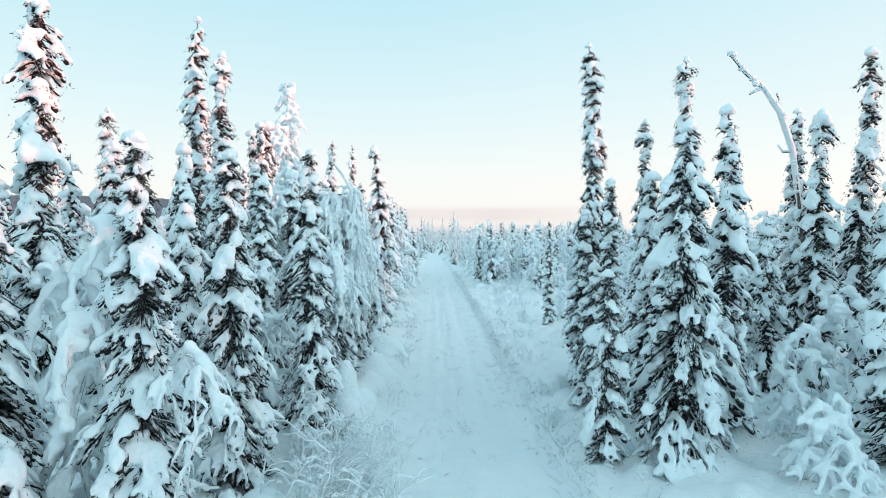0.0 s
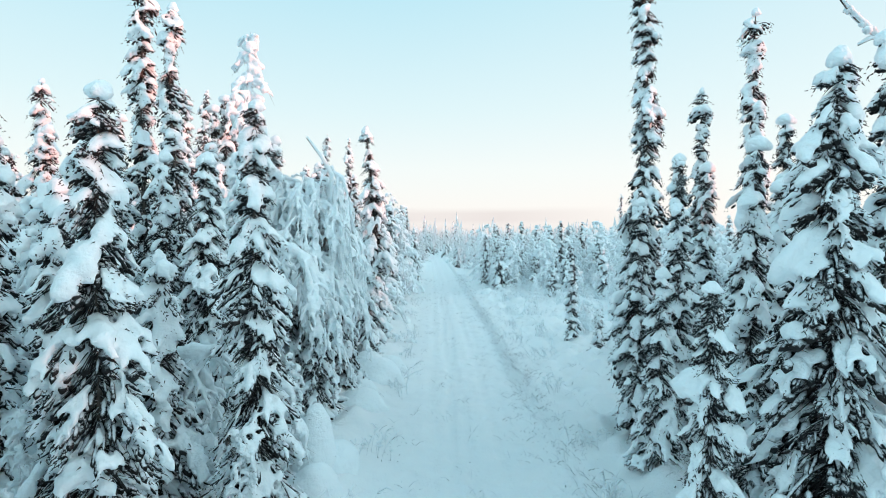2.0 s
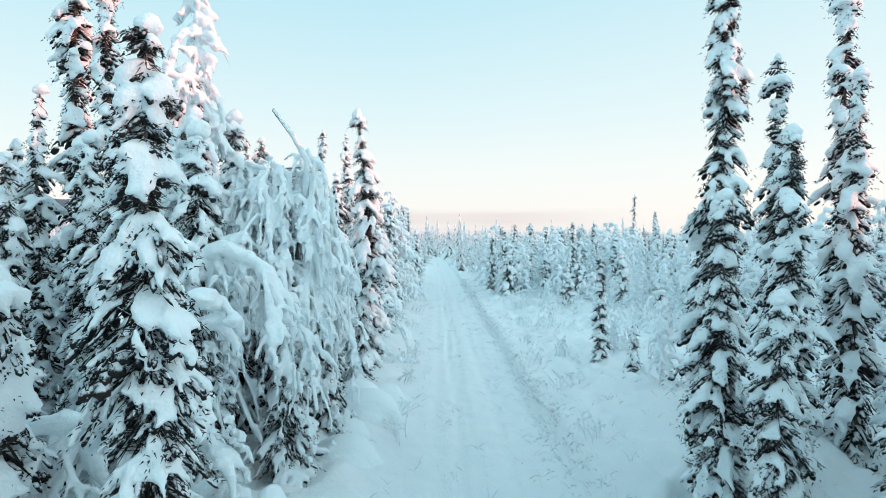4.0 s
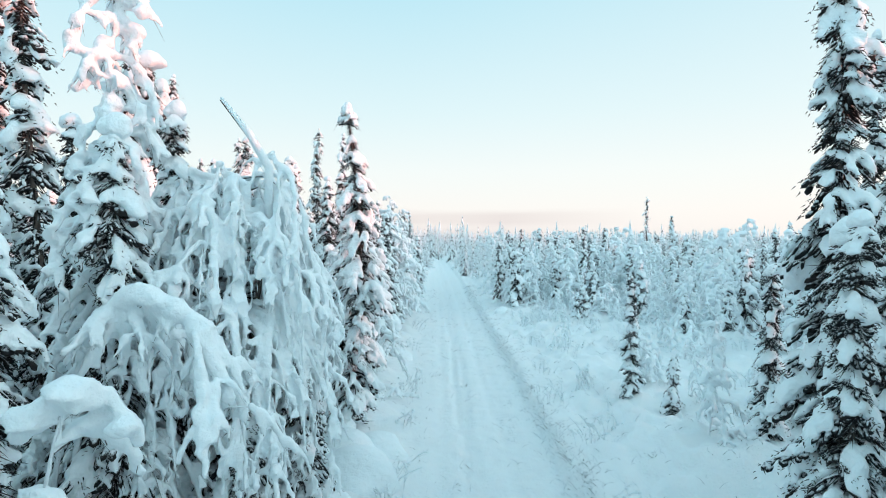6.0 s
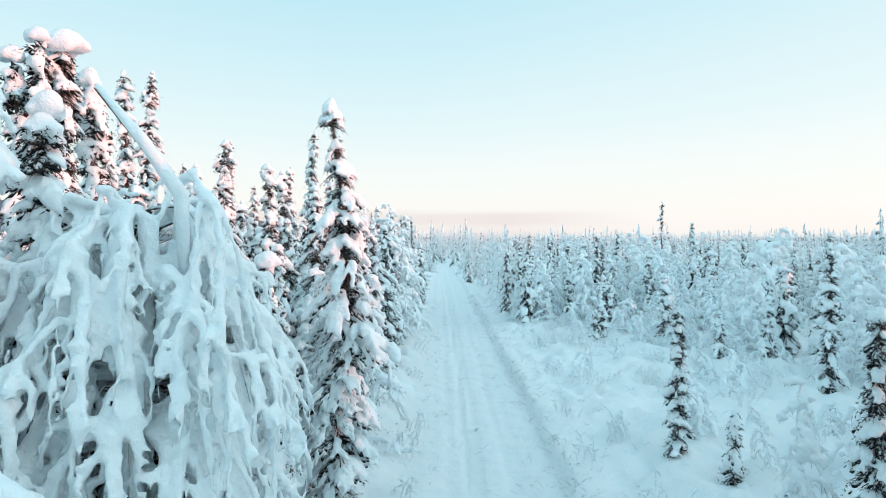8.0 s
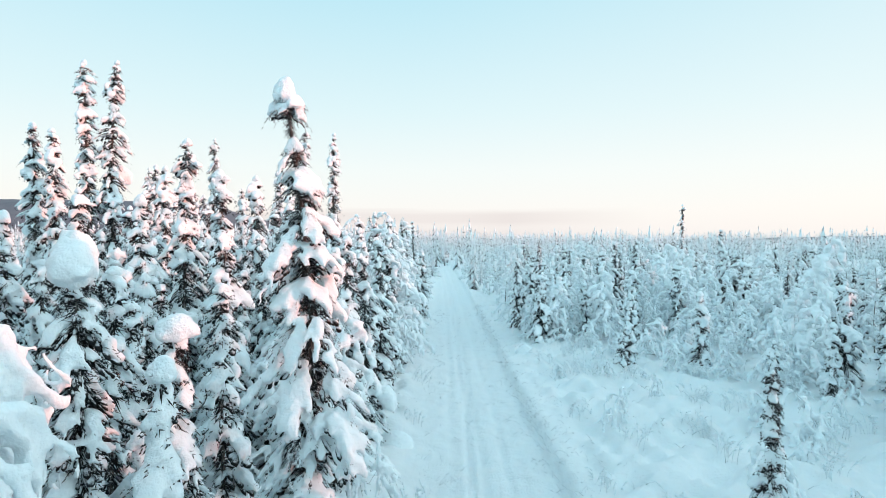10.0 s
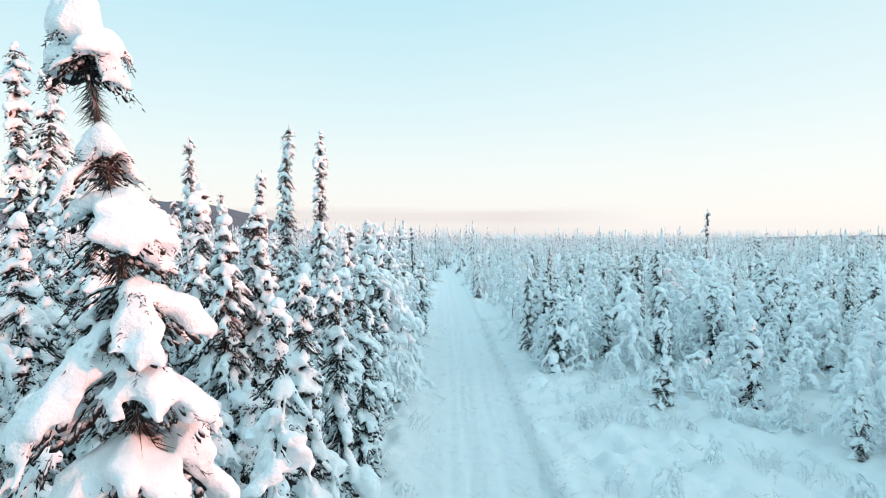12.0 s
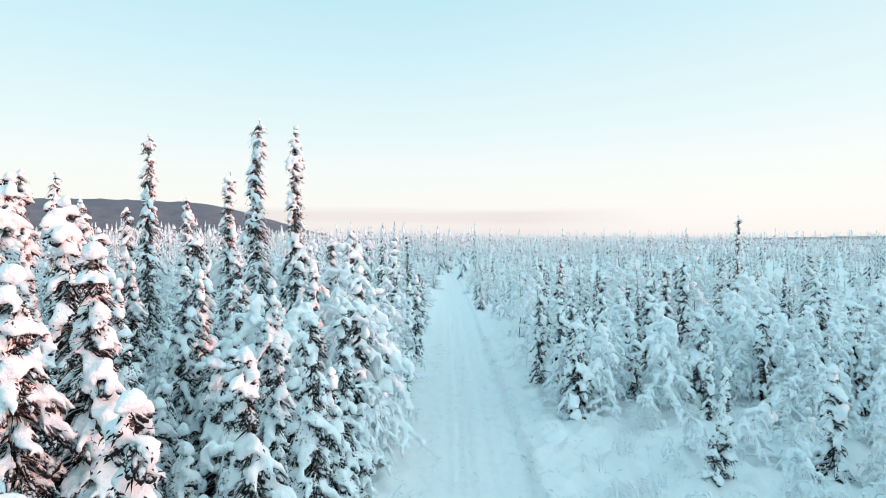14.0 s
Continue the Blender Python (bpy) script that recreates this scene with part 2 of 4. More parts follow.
def make_ground():
    xs, ys = spread((-1.9, 6.2), 0.6, 0.08, 3500, 1.07), spread((4, 36), 0.7, 0.16, 3500, 1.04)
    X, Y = np.meshgrid(xs, ys)
    Z = ground_z(X, Y)
    P = np.stack([X, Y, Z], axis=-1).reshape(-1, 3)
    w = len(xs)
    i = (np.arange(len(ys) - 1)[:, None] * w + np.arange(w - 1)[None]).ravel()
    F = np.concatenate([np.stack([i, i + 1, i + w + 1], 1), np.stack([i, i + w + 1, i + w], 1)])
    s = Shape()
    s.add(P, F)
    return tagged(new("ground", s.mesh("ground", SNOW_GROUND)), "snow-covered ground with a packed trail and ski grooves", "ground", kind="structure")


make_ground()


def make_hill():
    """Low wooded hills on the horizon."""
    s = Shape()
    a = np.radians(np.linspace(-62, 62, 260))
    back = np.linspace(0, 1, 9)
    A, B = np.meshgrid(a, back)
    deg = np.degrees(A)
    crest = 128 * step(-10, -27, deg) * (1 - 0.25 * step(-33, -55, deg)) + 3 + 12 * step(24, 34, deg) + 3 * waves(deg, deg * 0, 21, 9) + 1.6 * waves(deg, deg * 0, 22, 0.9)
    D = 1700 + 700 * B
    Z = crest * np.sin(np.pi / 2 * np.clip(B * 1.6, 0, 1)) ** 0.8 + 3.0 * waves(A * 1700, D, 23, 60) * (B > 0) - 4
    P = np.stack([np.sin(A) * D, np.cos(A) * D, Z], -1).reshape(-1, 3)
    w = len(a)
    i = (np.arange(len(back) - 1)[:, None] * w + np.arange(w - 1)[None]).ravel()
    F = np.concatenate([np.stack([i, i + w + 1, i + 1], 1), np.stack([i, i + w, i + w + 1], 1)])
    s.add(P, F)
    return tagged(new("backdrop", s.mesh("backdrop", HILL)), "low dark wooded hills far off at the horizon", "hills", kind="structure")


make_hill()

# ---- trees ----


def fused(shape, voxel, rounds=2, ruffle=0.0):
    """The overlapping lumps of a shape merged into one soft skin of snow."""
    rough = new("rough_snow", shape.mesh("rough_snow"))
    skin = rough.modifiers.new("skin", "REMESH")
    skin.mode, skin.voxel_size, skin.adaptivity = "VOXEL", voxel, 0.0
    bpy.context.view_layer.update()
    got = rough.evaluated_get(bpy.context.evaluated_depsgraph_get())
    me = got.to_mesh()
    P = np.zeros(len(me.vertices) * 3)
    me.vertices.foreach_get("co", P)
    P = P.reshape(-1, 3)
    me.calc_loop_triangles()
    F = np.zeros(len(me.loop_triangles) * 3, dtype=np.int32)
    me.loop_triangles.foreach_get("vertices", F)
    F = F.reshape(-1, 3)
    E = np.zeros(len(me.edges) * 2, dtype=np.int32)
    me.edges.foreach_get("vertices", E)
    E = E.reshape(-1, 2)
    got.to_mesh_clear()
    old = rough.data
    bpy.data.objects.remove(rough)
    bpy.data.meshes.remove(old)
    if ruffle:
        k = np.array([[9.1, 3.3, 5.2], [-4.7, 8.8, 3.9], [2.9, -6.1, 9.7]]) / (voxel * 55)
        P = P + ruffle * voxel * np.sin(P @ k.T * 6.28 + 1.7) * np.cos(P @ k.T[::-1] * 3.1)
    for _ in range(rounds):
        share = np.bincount(E.ravel(), minlength=len(P))
        total = np.stack([np.bincount(E[:, 0], P[E[:, 1], j], len(P)) + np.bincount(E[:, 1], P[E[:, 0], j], len(P)) for j in range(3)], 1)
        P = 0.5 * P + 0.5 * total / np.maximum(share, 1)[:, None]
    out = Shape()
    out.add(P, F)
    return out


# per level of detail: gap between rings of boughs, boughs a ring, side shoots a bough, dark shoots a metre of bough, grain of the snow
LOD = (dict(gap=0.135, ring=5, shoots=10, spray=60, voxel=0.0205),
       dict(gap=0.165, ring=5, shoots=6, spray=16, voxel=0.036),
       dict(gap=0.230, ring=4, shoots=2, spray=5, voxel=0.0))
OUTLINE = {"column": ([0, 0.08, 0.40, 0.62, 0.90, 1.0], [0.80, 1.08, 0.95, 0.66, 0.46, 0.20]),
           "cone": ([0, 0.08, 0.45, 0.80, 1.0], [0.85, 1.0, 0.74, 0.40, 0.12]),
           "ragged": ([0, 0.1, 0.6, 0.74, 0.79, 0.82, 0.84, 0.89, 0.90, 0.935, 0.945, 0.96, 0.98, 1.0],
                      [0.9, 1.0, 0.95, 0.72, 0.38, 0.30, 0.46, 0.42, 0.06, 0.05, 0.16, 0.34, 0.30, 0.1])}


def spruce_shapes(h, r, seed, lod=1, snow=1.0, bare=0.04, club=0.0, outline="cone", load=1.0, pillow=0.0):
    """Trunk, dark crown and snow of a slim spruce of height h and greatest radius r, and its boughs' ends."""
    rng = np.random.default_rng(seed)
    o = LOD[lod]
    fur = 2.4 if outline == "ragged" else 1.0
    trunk, dark, white = Shape(), Shape(), Shape()
    ts = np.linspace(0, 1, 9)
    bend = rng.normal(0, 0.010 * h, (2, 1)) * np.sin(ts * 4.5 + rng.random((2, 1)) * 6)
    bend = bend - bend[:, :1] * (1 - ts) - bend[:, -1:] * ts
    axis = np.stack([bend[0], bend[1], ts * h - 0.35 * (ts == 0)], 1)
    trunk.add(*tubes(axis[None], (0.0075 * h * (1 - ts) ** 0.8 + 0.007)[None], 7, rng, 0.12))
    # rings of boughs, closer together towards the tip
    gap, levels = o["gap"] * (0.75 + 0.05 * h), [bare * h + 0.10]
    while levels[-1] < h * 0.975:
        levels.append(levels[-1] + gap * (0.66 if outline == "column" and levels[-1] > 0.5 * h else 0.85 if levels[-1] > 0.6 * h else 1.0))
    levels = np.array(levels[:-1])
    N = len(levels) * o["ring"]
    z = np.clip(np.repeat(levels, o["ring"]) + (rng.random(N) - 0.5) * 1.5 * gap, 0.1, h * 0.985)
    if outline == "ragged":
        z = np.clip(np.round(z / 0.31) * 0.31 + rng.normal(0, 0.05, N), 0.1, h * 0.985)
    u = z / h
    az = np.tile(np.arange(o["ring"]) * 6.283 / o["ring"], len(levels)) + np.repeat(rng.random(len(levels)) * 6.28, o["ring"]) + rng.normal(0, 0.4, N)
    wide = np.interp(u, *OUTLINE[outline])
    k1, k2 = rng.random(2) * 6.28
    wide = wide * (1 + 0.20 * np.sin(u * 0.9 * h * 5 + k1) * step(0.2, 0.5, u) + 0.24 * np.sin(az * 2 + u * 11 + k2))
    if club:
        wide = wide * (1 - club * 0.45 * np.exp(-((u - 0.865) / 0.03) ** 2)) + club * 0.10 / r * np.exp(-((u - 0.945) / 0.03) ** 2)
    L = np.maximum(r * wide * (0.55 + 0.60 * rng.random(N)), 0.05)
    # each bough leaves the stem nearly level and bows down under its load
    K = 6
    s = np.linspace(0, 1, K)
    rise, sag = 0.10 + 0.25 * rng.random((N, 1)) + 0.5 * step(0.9, 1.0, u)[:, None], 0.30 + 0.75 * rng.random((N, 1))
    sag = sag * (1.15 - 0.45 * u[:, None])
    swing = az[:, None] + rng.normal(0, 0.30, (N, 1)) * s
    root = np.stack([np.interp(u, ts, axis[:, 0]), np.interp(u, ts, axis[:, 1])], 1)
    B = np.zeros((N, K, 3))
    reach = L[:, None] * (s - 0.10 * s * s)
    B[..., 0], B[..., 1] = root[:, :1] + np.cos(swing) * reach, root[:, 1:] + np.sin(swing) * reach
    B[..., 2] = z[:, None] + L[:, None] * (rise * s - (sag + 0.35) * s ** 1.8)
    B[..., 2] = np.maximum(B[..., 2], 0.03 + 0.12 * rng.random((N, 1)))
    # side shoots, left and right in turn, drooping at their ends
    m = o["shoots"]
    M = N * m
    which = np.repeat(np.arange(N), m)
    q = np.tile(np.linspace(0.30, 0.97, m), N) + rng.normal(0, 0.05, M)
    st = along(B[which], np.clip(q, 0.15, 1)[:, None])[:, 0]
    hand = np.where(np.arange(M) % 2, 1, -1) * (0.95 - 0.55 * np.clip(q, 0, 1)) * (0.6 + 0.7 * rng.random(M))
    a2 = az[which] + hand
    ln = (0.060 + 0.42 * L[which] * (1.15 - 0.55 * np.clip(q, 0, 1))) * (0.65 + 0.6 * rng.random(M))
    w = np.linspace(0, 1, 4)
    T = st[:, None] + np.stack([np.cos(a2), np.sin(a2), 0 * a2], 1)[:, None] * (ln[:, None] * w * 0.85)[..., None]
    T[..., 2] += ln[:, None] * (-0.25 * w - (0.30 + 0.75 * rng.random((M, 1))) * w * w)
    T[..., 2] = np.maximum(T[..., 2], 0.02)
    # how thick the snow lies on each bough: some are bare, some fat
    girth = (0.017 + 0.046 * L ** 0.75) * np.exp(rng.normal(0, 0.34, N)) * load * (0.86, 1.04, 1.35)[lod]
    heavy = (rng.random(N) < pillow) & (L > 0.13)
    girth = np.where(heavy, np.clip(girth * 1.9, 0.05, 0.10 if fur == 1 else 0.08), girth)
    on = (rng.random(N) < np.clip(snow * 0.94, 0, 1)) | heavy
    g = girth[:, None] * np.array([0.30, 0.60, 0.85, 0.95, 1.05, 0.95]) * (0.6 + 0.75 * rng.random((N, K)))
    # it lies in lobes along the bough, parted here and there, or as one sagging roll where it is heavy
    if heavy.any():
        W = along(B[heavy], np.tile(np.linspace(0.25, 1.02, K), (int(heavy.sum()), 1)))
        W[..., 2] += g[heavy] * 0.5
        white.add(*tubes(W, g[heavy] * np.array([0.8, 1.0, 1.1, 1.1, 1.05, 0.8]), (8, 6, 5)[lod], rng, 0.12, 0.75, 0.7))
    n_lobes = (5, 4, 2)[lod]
    at = np.repeat(np.arange(N), n_lobes)
    q1 = np.clip(np.tile(np.linspace(0.28, 0.98, n_lobes), N) + rng.normal(0, 0.07, len(at)), 0.1, 1.0)
    C = along(B[at], q1[:, None])[:, 0]
    way = unit(along(B[at], np.minimum(q1 + 0.08, 1.0)[:, None])[:, 0] - along(B[at], (q1 - 0.10)[:, None])[:, 0])
    g1 = girth[at] * np.interp(q1, [0, 0.4, 1], [0.55, 0.9, 1.12]) * np.exp(rng.normal(0, 0.26, len(at)))
    keep = on[at] & (rng.random(len(at)) < 0.72) & ~(heavy[at] & (rng.random(len(at)) < 0.5))
    C = C + np.stack([0 * g1, 0 * g1, g1 * 0.45], 1) + rng.normal(0, 0.30, C.shape) * g1[:, None]
    white.add(*lobes(C[keep], way[keep], (g1[:, None] * np.array([1.45, 1.05, 0.80]) * (0.8 + 0.4 * rng.random((len(at), 3))))[keep], rng, (5, 4, 3)[lod], (7, 6, 5)[lod]))
    # and as fingers on the side shoots
    fine = girth[which] * (0.50 + 0.36 * rng.random(M))
    fine = np.clip(fine, (0.0145, 0.020, 0.024)[lod], 0.06)
    hold = (rng.random(M) < 0.78) & on[which]
    mid2, end2 = along(T, np.full((M, 1), 0.55))[:, 0], T[:, -1]
    size2 = np.stack([ln * (0.30 + 0.22 * rng.random(M)) + fine * 0.3, fine * 1.15, fine * 0.95], 1)
    white.add(*lobes((mid2 + np.stack([0 * fine, 0 * fine, fine * 0.5], 1))[hold], unit(end2 - T[:, 1])[hold], size2[hold], rng, (5, 4, 3)[lod], (6, 5, 4)[lod]))
    # needled shoots: a dark rib under every bough and side shoot, furred with short sprays
    thick = np.clip(girth, 0.02, 0.07)
    low = along(B, np.tile(np.linspace(0, 0.80, K), (N, 1)))
    low[..., 2] -= thick[:, None] * 0.45
    dark.add(*tubes(low, thick[:, None] * np.array([0.35, 0.42, 0.42, 0.36, 0.28, 0.15]), 4 if lod < 2 else 3, rng, 0.35, 0.8, 0.3, shut=False))
    sunk = mid2 - np.stack([np.cos(az[which]), np.sin(az[which]), 0 * fine], 1) * (0.35 * ln)[:, None] - np.stack([0 * fine, 0 * fine, fine * 0.75], 1)
    some = slice(None) if lod == 0 else slice(None, None, 2)
    dark.add(*lobes(sunk[some], unit(end2 - T[:, 1])[some], (np.stack([ln * 0.34, fine * 0.95, fine * 0.75], 1) * (1.0, 1.15, 1.3)[lod] / fur ** 0.6)[some], rng, 3, 4))

    def sprays(paths, lean, per, size, spread, fall):
        """Short needled twigs that stand off the paths, outward and down."""
        at = np.repeat(np.arange(len(paths)), (per * fur).astype(int))
        k = len(at)
        p = along(paths[at], (0.15 + 0.85 * rng.random(k))[:, None])[:, 0]
        turn = lean[at] + rng.normal(0, spread, k)
        way = unit(np.stack([np.cos(turn), np.sin(turn), rng.normal(-fall, 0.45, k)], 1))
        long = size[at] * (0.35 + 0.75 * rng.random(k)) / fur ** 0.5
        p = p - np.stack([0 * long, 0 * long, 0.25 * long], 1)
        dark.add(*spikes(p, p + way * long[:, None], (0.004 + 0.05 * long) * (1.0, 1.35, 2.2)[lod] / fur ** 0.7, rng))
    sprays(low, az, np.maximum(4, (L * o["spray"] * 0.6).astype(int)), 0.028 + girth * 0.60, 1.3, 0.65)
    sprays(T, a2, np.full(M, (4, 2, 1)[lod]), 0.024 + fine * 0.7, 1.0, 0.65)
    # shoots close round the stem, seen through the gaps
    k = int(h * (380, 100, 30)[lod] * fur)
    at = 0.04 + 0.93 * rng.random(k)
    mid = np.stack([np.interp(at, ts, axis[:, i]) for i in range(3)], 1)
    turn = rng.random(k) * 6.28
    long = (0.05 + (0.20 if fur > 1 else 0.36) * r * np.interp(at, *OUTLINE[outline])) * (0.6 + 0.7 * rng.random(k))
    dark.add(*spikes(mid, mid + np.stack([np.cos(turn), np.sin(turn), rng.normal(-0.7, 0.5, k)], 1) * long[:, None], (0.004 + 0.024 * long) * (1.0, 2.0, 3.4)[lod] / fur ** 0.7, rng))
    if o["voxel"]:
        white = fused(white, o["voxel"], 2, 0.5)
    ends = B[(u < 0.8) & (L > 0.22)][:, 3:].mean(axis=1)
    return trunk, dark, white, ends


def pillow_kind(seed, tall):
    """A drift that has settled on a bough or tip, about one metre wide, with a lobed rim."""
    rng = np.random.default_rng(seed)
    s = Shape()
    m = 7
    a = np.arange(m) * 6.283 / m + rng.normal(0, 0.3, m)
    out = 0.45 + 0.25 * rng.random(m)
    s.add(*blobs(np.array([[0, 0, 0.0], [0.1, 0.05, 0.25 * tall]]), np.array([[0.85, 0.75, 0.62 * tall], [0.66, 0.6, 0.60 * tall]]), rng, 0.06, 8, 12))
    s.add(*blobs(np.stack([np.cos(a) * out, np.sin(a) * out, -0.18 - 0.25 * rng.random(m)], 1),
                 np.stack([0.34 + 0.12 * rng.random(m), 0.34 + 0.12 * rng.random(m), 0.30 + 0.25 * rng.random(m)], 1), rng, 0.12, 6, 8))
    return fused(s, 0.16, 2, 0.3)


PILLOWS = [pillow_kind(60 + i, 0.85) for i in range(6)]
HOODS = [pillow_kind(70 + i, 1.35) for i in range(5)]


def lump(R, seed, tall=0.85):
    """A pillow of snow, or a tall hood, R wide."""
    rng = np.random.default_rng(seed)
    points, faces, _ = (HOODS if tall > 1 else PILLOWS)[seed % 5].arrays()
    s = Shape()
    s.add(points * np.array([R * (1.0 + 0.3 * rng.random()), R * 0.95, R * (0.8 + 0.3 * rng.random())]), faces)
    return s


def spruce(name, label, x, y, shapes, group="", cap=0.0, puffs=0, seed=0, big=0.06):
    base = new(name)
    base.empty_display_size = 0.2
    base.location = (x, y, float(ground_z(x, y)) - 0.04)
    trunk, dark, white, ends = shapes
    part("trunk", trunk, [BARK], base, "slim rough grey-brown trunk")
    tagged(part("crown", dark, [NEEDLES], base, "dark needled boughs"), kind="stuff")
    tagged(part("snow_cover", white, [SNOW_TREE], base, "thick lumpy white snow"), kind="stuff")
    rng = np.random.default_rng(seed)
    top = trunk.points[0].reshape(-1, 3)[:, 2].max()
    if cap:
        ob = part("snow_cap", lump(cap * 0.95, seed + 1, 1.25 if cap < 0.16 and puffs != 1 else 0.8), [SNOW_TREE], base, "snow cap on the tip")
        ob.location = (0, 0, top - cap * 0.6)
    if puffs and len(ends):
        for i in rng.choice(len(ends), min(puffs, len(ends)), replace=False):
            ob = part("snow_pillow", lump(big * (0.7 + 0.7 * rng.random()), seed + 7 + int(i)), [SNOW_TREE], base, "fat pillow of snow on a bough")
            ob.location = Vector(ends[i]) + Vector((0, 0, 0.05))
            ob.rotation_euler = (rng.normal(0, 0.15), rng.normal(0, 0.15), rng.random() * 6)
    return tagged(base, label, "tree", group)


def birch_shapes(h, r, seed, limbs=14, twigs=9, fat=0.03, droop=1.0, lean=(0.0, 0.0), fine=3, low=0.06, clumps=0, skin=0.0):
    """Trunk, bare twigs and snow of a birch bowed under rime and snow."""
    rng = np.random.default_rng(seed)
    trunk, dark, white = Shape(), Shape(), Shape()
    t = np.linspace(0, 1, 9)
    ax = np.stack([lean[0] * t ** 2 + 0.05 * np.sin(t * 6), lean[1] * t ** 2 + 0.05 * np.cos(t * 5) - 0.05, t * h - 0.3 * (t == 0)], 1)
    trunk.add(*tubes(ax[None], (0.0045 * h * (1 - t) + 0.007)[None], 6, rng, 0.1))
    A = ax.copy()
    A[:, 0] += 0.012
    white.add(*tubes(A[None, 1:], (min(fat, 0.03) * (0.3 + 0.3 * rng.random(8)) + 0.0035 * h * (1 - t[1:]))[None], 9, rng, 0.13))
    u = low + (0.99 - low) * (np.arange(limbs) + rng.random(limbs)) / limbs
    az = np.arange(limbs) * 2.4 + rng.normal(0, 0.5, limbs)
    root = np.stack([np.interp(u, t, ax[:, k]) for k in range(3)], 1)
    L = r * (0.65 + 0.5 * rng.random(limbs)) * (1.12 - 0.80 * u)
    K = 6
    s = np.linspace(0, 1, K)
    curl = rng.normal(0, 0.5, (limbs, 1)) * s ** 1.5
    P = np.zeros((limbs, K, 3))
    P[..., 0] = root[:, :1] + L[:, None] * s ** 0.9 * np.cos(az[:, None] + curl)
    P[..., 1] = root[:, 1:2] + L[:, None] * s ** 0.9 * np.sin(az[:, None] + curl)
    rise = 0.35 + 0.5 * rng.random((limbs, 1))
    P[..., 2] = root[:, 2:] + L[:, None] * (rise * s * 1.6 - droop * (1.0 + 0.9 * rng.random((limbs, 1))) * s ** 2.2)
    P[:, 1:-1] += rng.normal(0, 0.03, (limbs, K - 2, 3))
    P[..., 2] = np.maximum(P[..., 2], 0.06 + 0.15 * rng.random((limbs, 1)))
    dark.add(*tubes(P, np.tile(np.interp(s, [0, 1], [0.015, 0.005]), (limbs, 1)), 3, rng, 0.1))
    Q = P.copy()
    Q[..., 2] += fat * 0.6
    white.add(*tubes(Q, fat * (0.75 + 0.6 * rng.random((limbs, K))) * np.interp(s, [0, 0.3, 1], [0.7, 1.15, 0.7]), 5, rng, 0.22))
    if clumps:
        C = along(P, 0.1 + 0.9 * rng.random((limbs, clumps))).reshape(-1, 3)
        white.add(*blobs(C + (0, 0, fat * 0.4), fat * (0.8 + 1.2 * rng.random((len(C), 1)) ** 2) * np.array([1.4, 1.4, 0.8]), rng, 0.28, 5, 7))
    stems, length = P, L
    for level, (count, share, size) in enumerate(((twigs, 0.42, 0.80), (fine, 0.50, 0.60))):
        N = len(stems)
        q = 0.15 + 0.85 * rng.random((N, count))
        st = along(stems, q).reshape(-1, 3)
        a2 = np.repeat(az, count) + rng.normal(0, 1.1, N * count)
        ln = np.repeat(length, count) * share * (0.45 + 0.8 * rng.random(N * count))
        w = np.linspace(0, 1, 4 if level == 0 else 3)
        T = st[:, None] + np.stack([np.cos(a2), np.sin(a2), 0 * a2], 1)[:, None] * (ln[:, None] * w * 0.72)[..., None]
        T[..., 2] += ln[:, None] * ((0.35 + 0.4 * rng.random((N * count, 1))) * w - droop * (0.75 + 0.8 * rng.random((N * count, 1))) * w * w)
        T[:, 1:] += rng.normal(0, 0.012, T[:, 1:].shape)
        T[..., 2] = np.maximum(T[..., 2], 0.04 + 0.1 * rng.random((len(T), 1)))
        bare = T[rng.random(len(T)) < (0.6 if level == 0 else 0.2)]
        dark.add(*spikes(bare[:, 0] - (0, 0, 0.01), bare[:, -1] + (bare[:, -1] - bare[:, -2]) * (0.2 + 0.7 * rng.random((len(bare), 1))) - (0, 0, 0.012), np.full(len(bare), 0.0045), rng))
        V = T.copy()
        V[..., 2] += fat * size * 0.35
        g = np.interp(w, [0, 0.4, 1], [0.75, 1.1, 0.6])
        white.add(*tubes(V, fat * size * (0.75 + 0.85 * rng.random(V.shape[:2])) * g, 4 if level == 0 else 3, rng, 0.28))
        if clumps and level == 0:
            C = along(T, 0.3 + 0.7 * rng.random((len(T), 1)))[:, 0]
            white.add(*blobs(C, fat * (0.6 + 1.0 * rng.random((len(C), 1)) ** 2) * np.array([1.2, 1.2, 0.9]), rng, 0.2, 4, 6))
        stems, length, az = T, ln, a2
    return trunk, dark, fused(white, skin, 1, 0.3) if skin else white


def birch(name, label, x, y, shapes, group="", category="tree"):
    base = new(name)
    base.empty_display_size = 0.2
    base.location = (x, y, float(ground_z(x, y)) - 0.04)
    trunk, dark, white = shapes
    part("trunk", trunk, [TWIGS], base, "thin bowed stem")
    tagged(part("crown", dark, [TWIGS], base, "bare brown twigs"), kind="stuff")
    tagged(part("snow_cover", white, [SNOW_TREE], base, "white snow and rime along the twigs"), kind="stuff")
    return tagged(base, label, category, group)


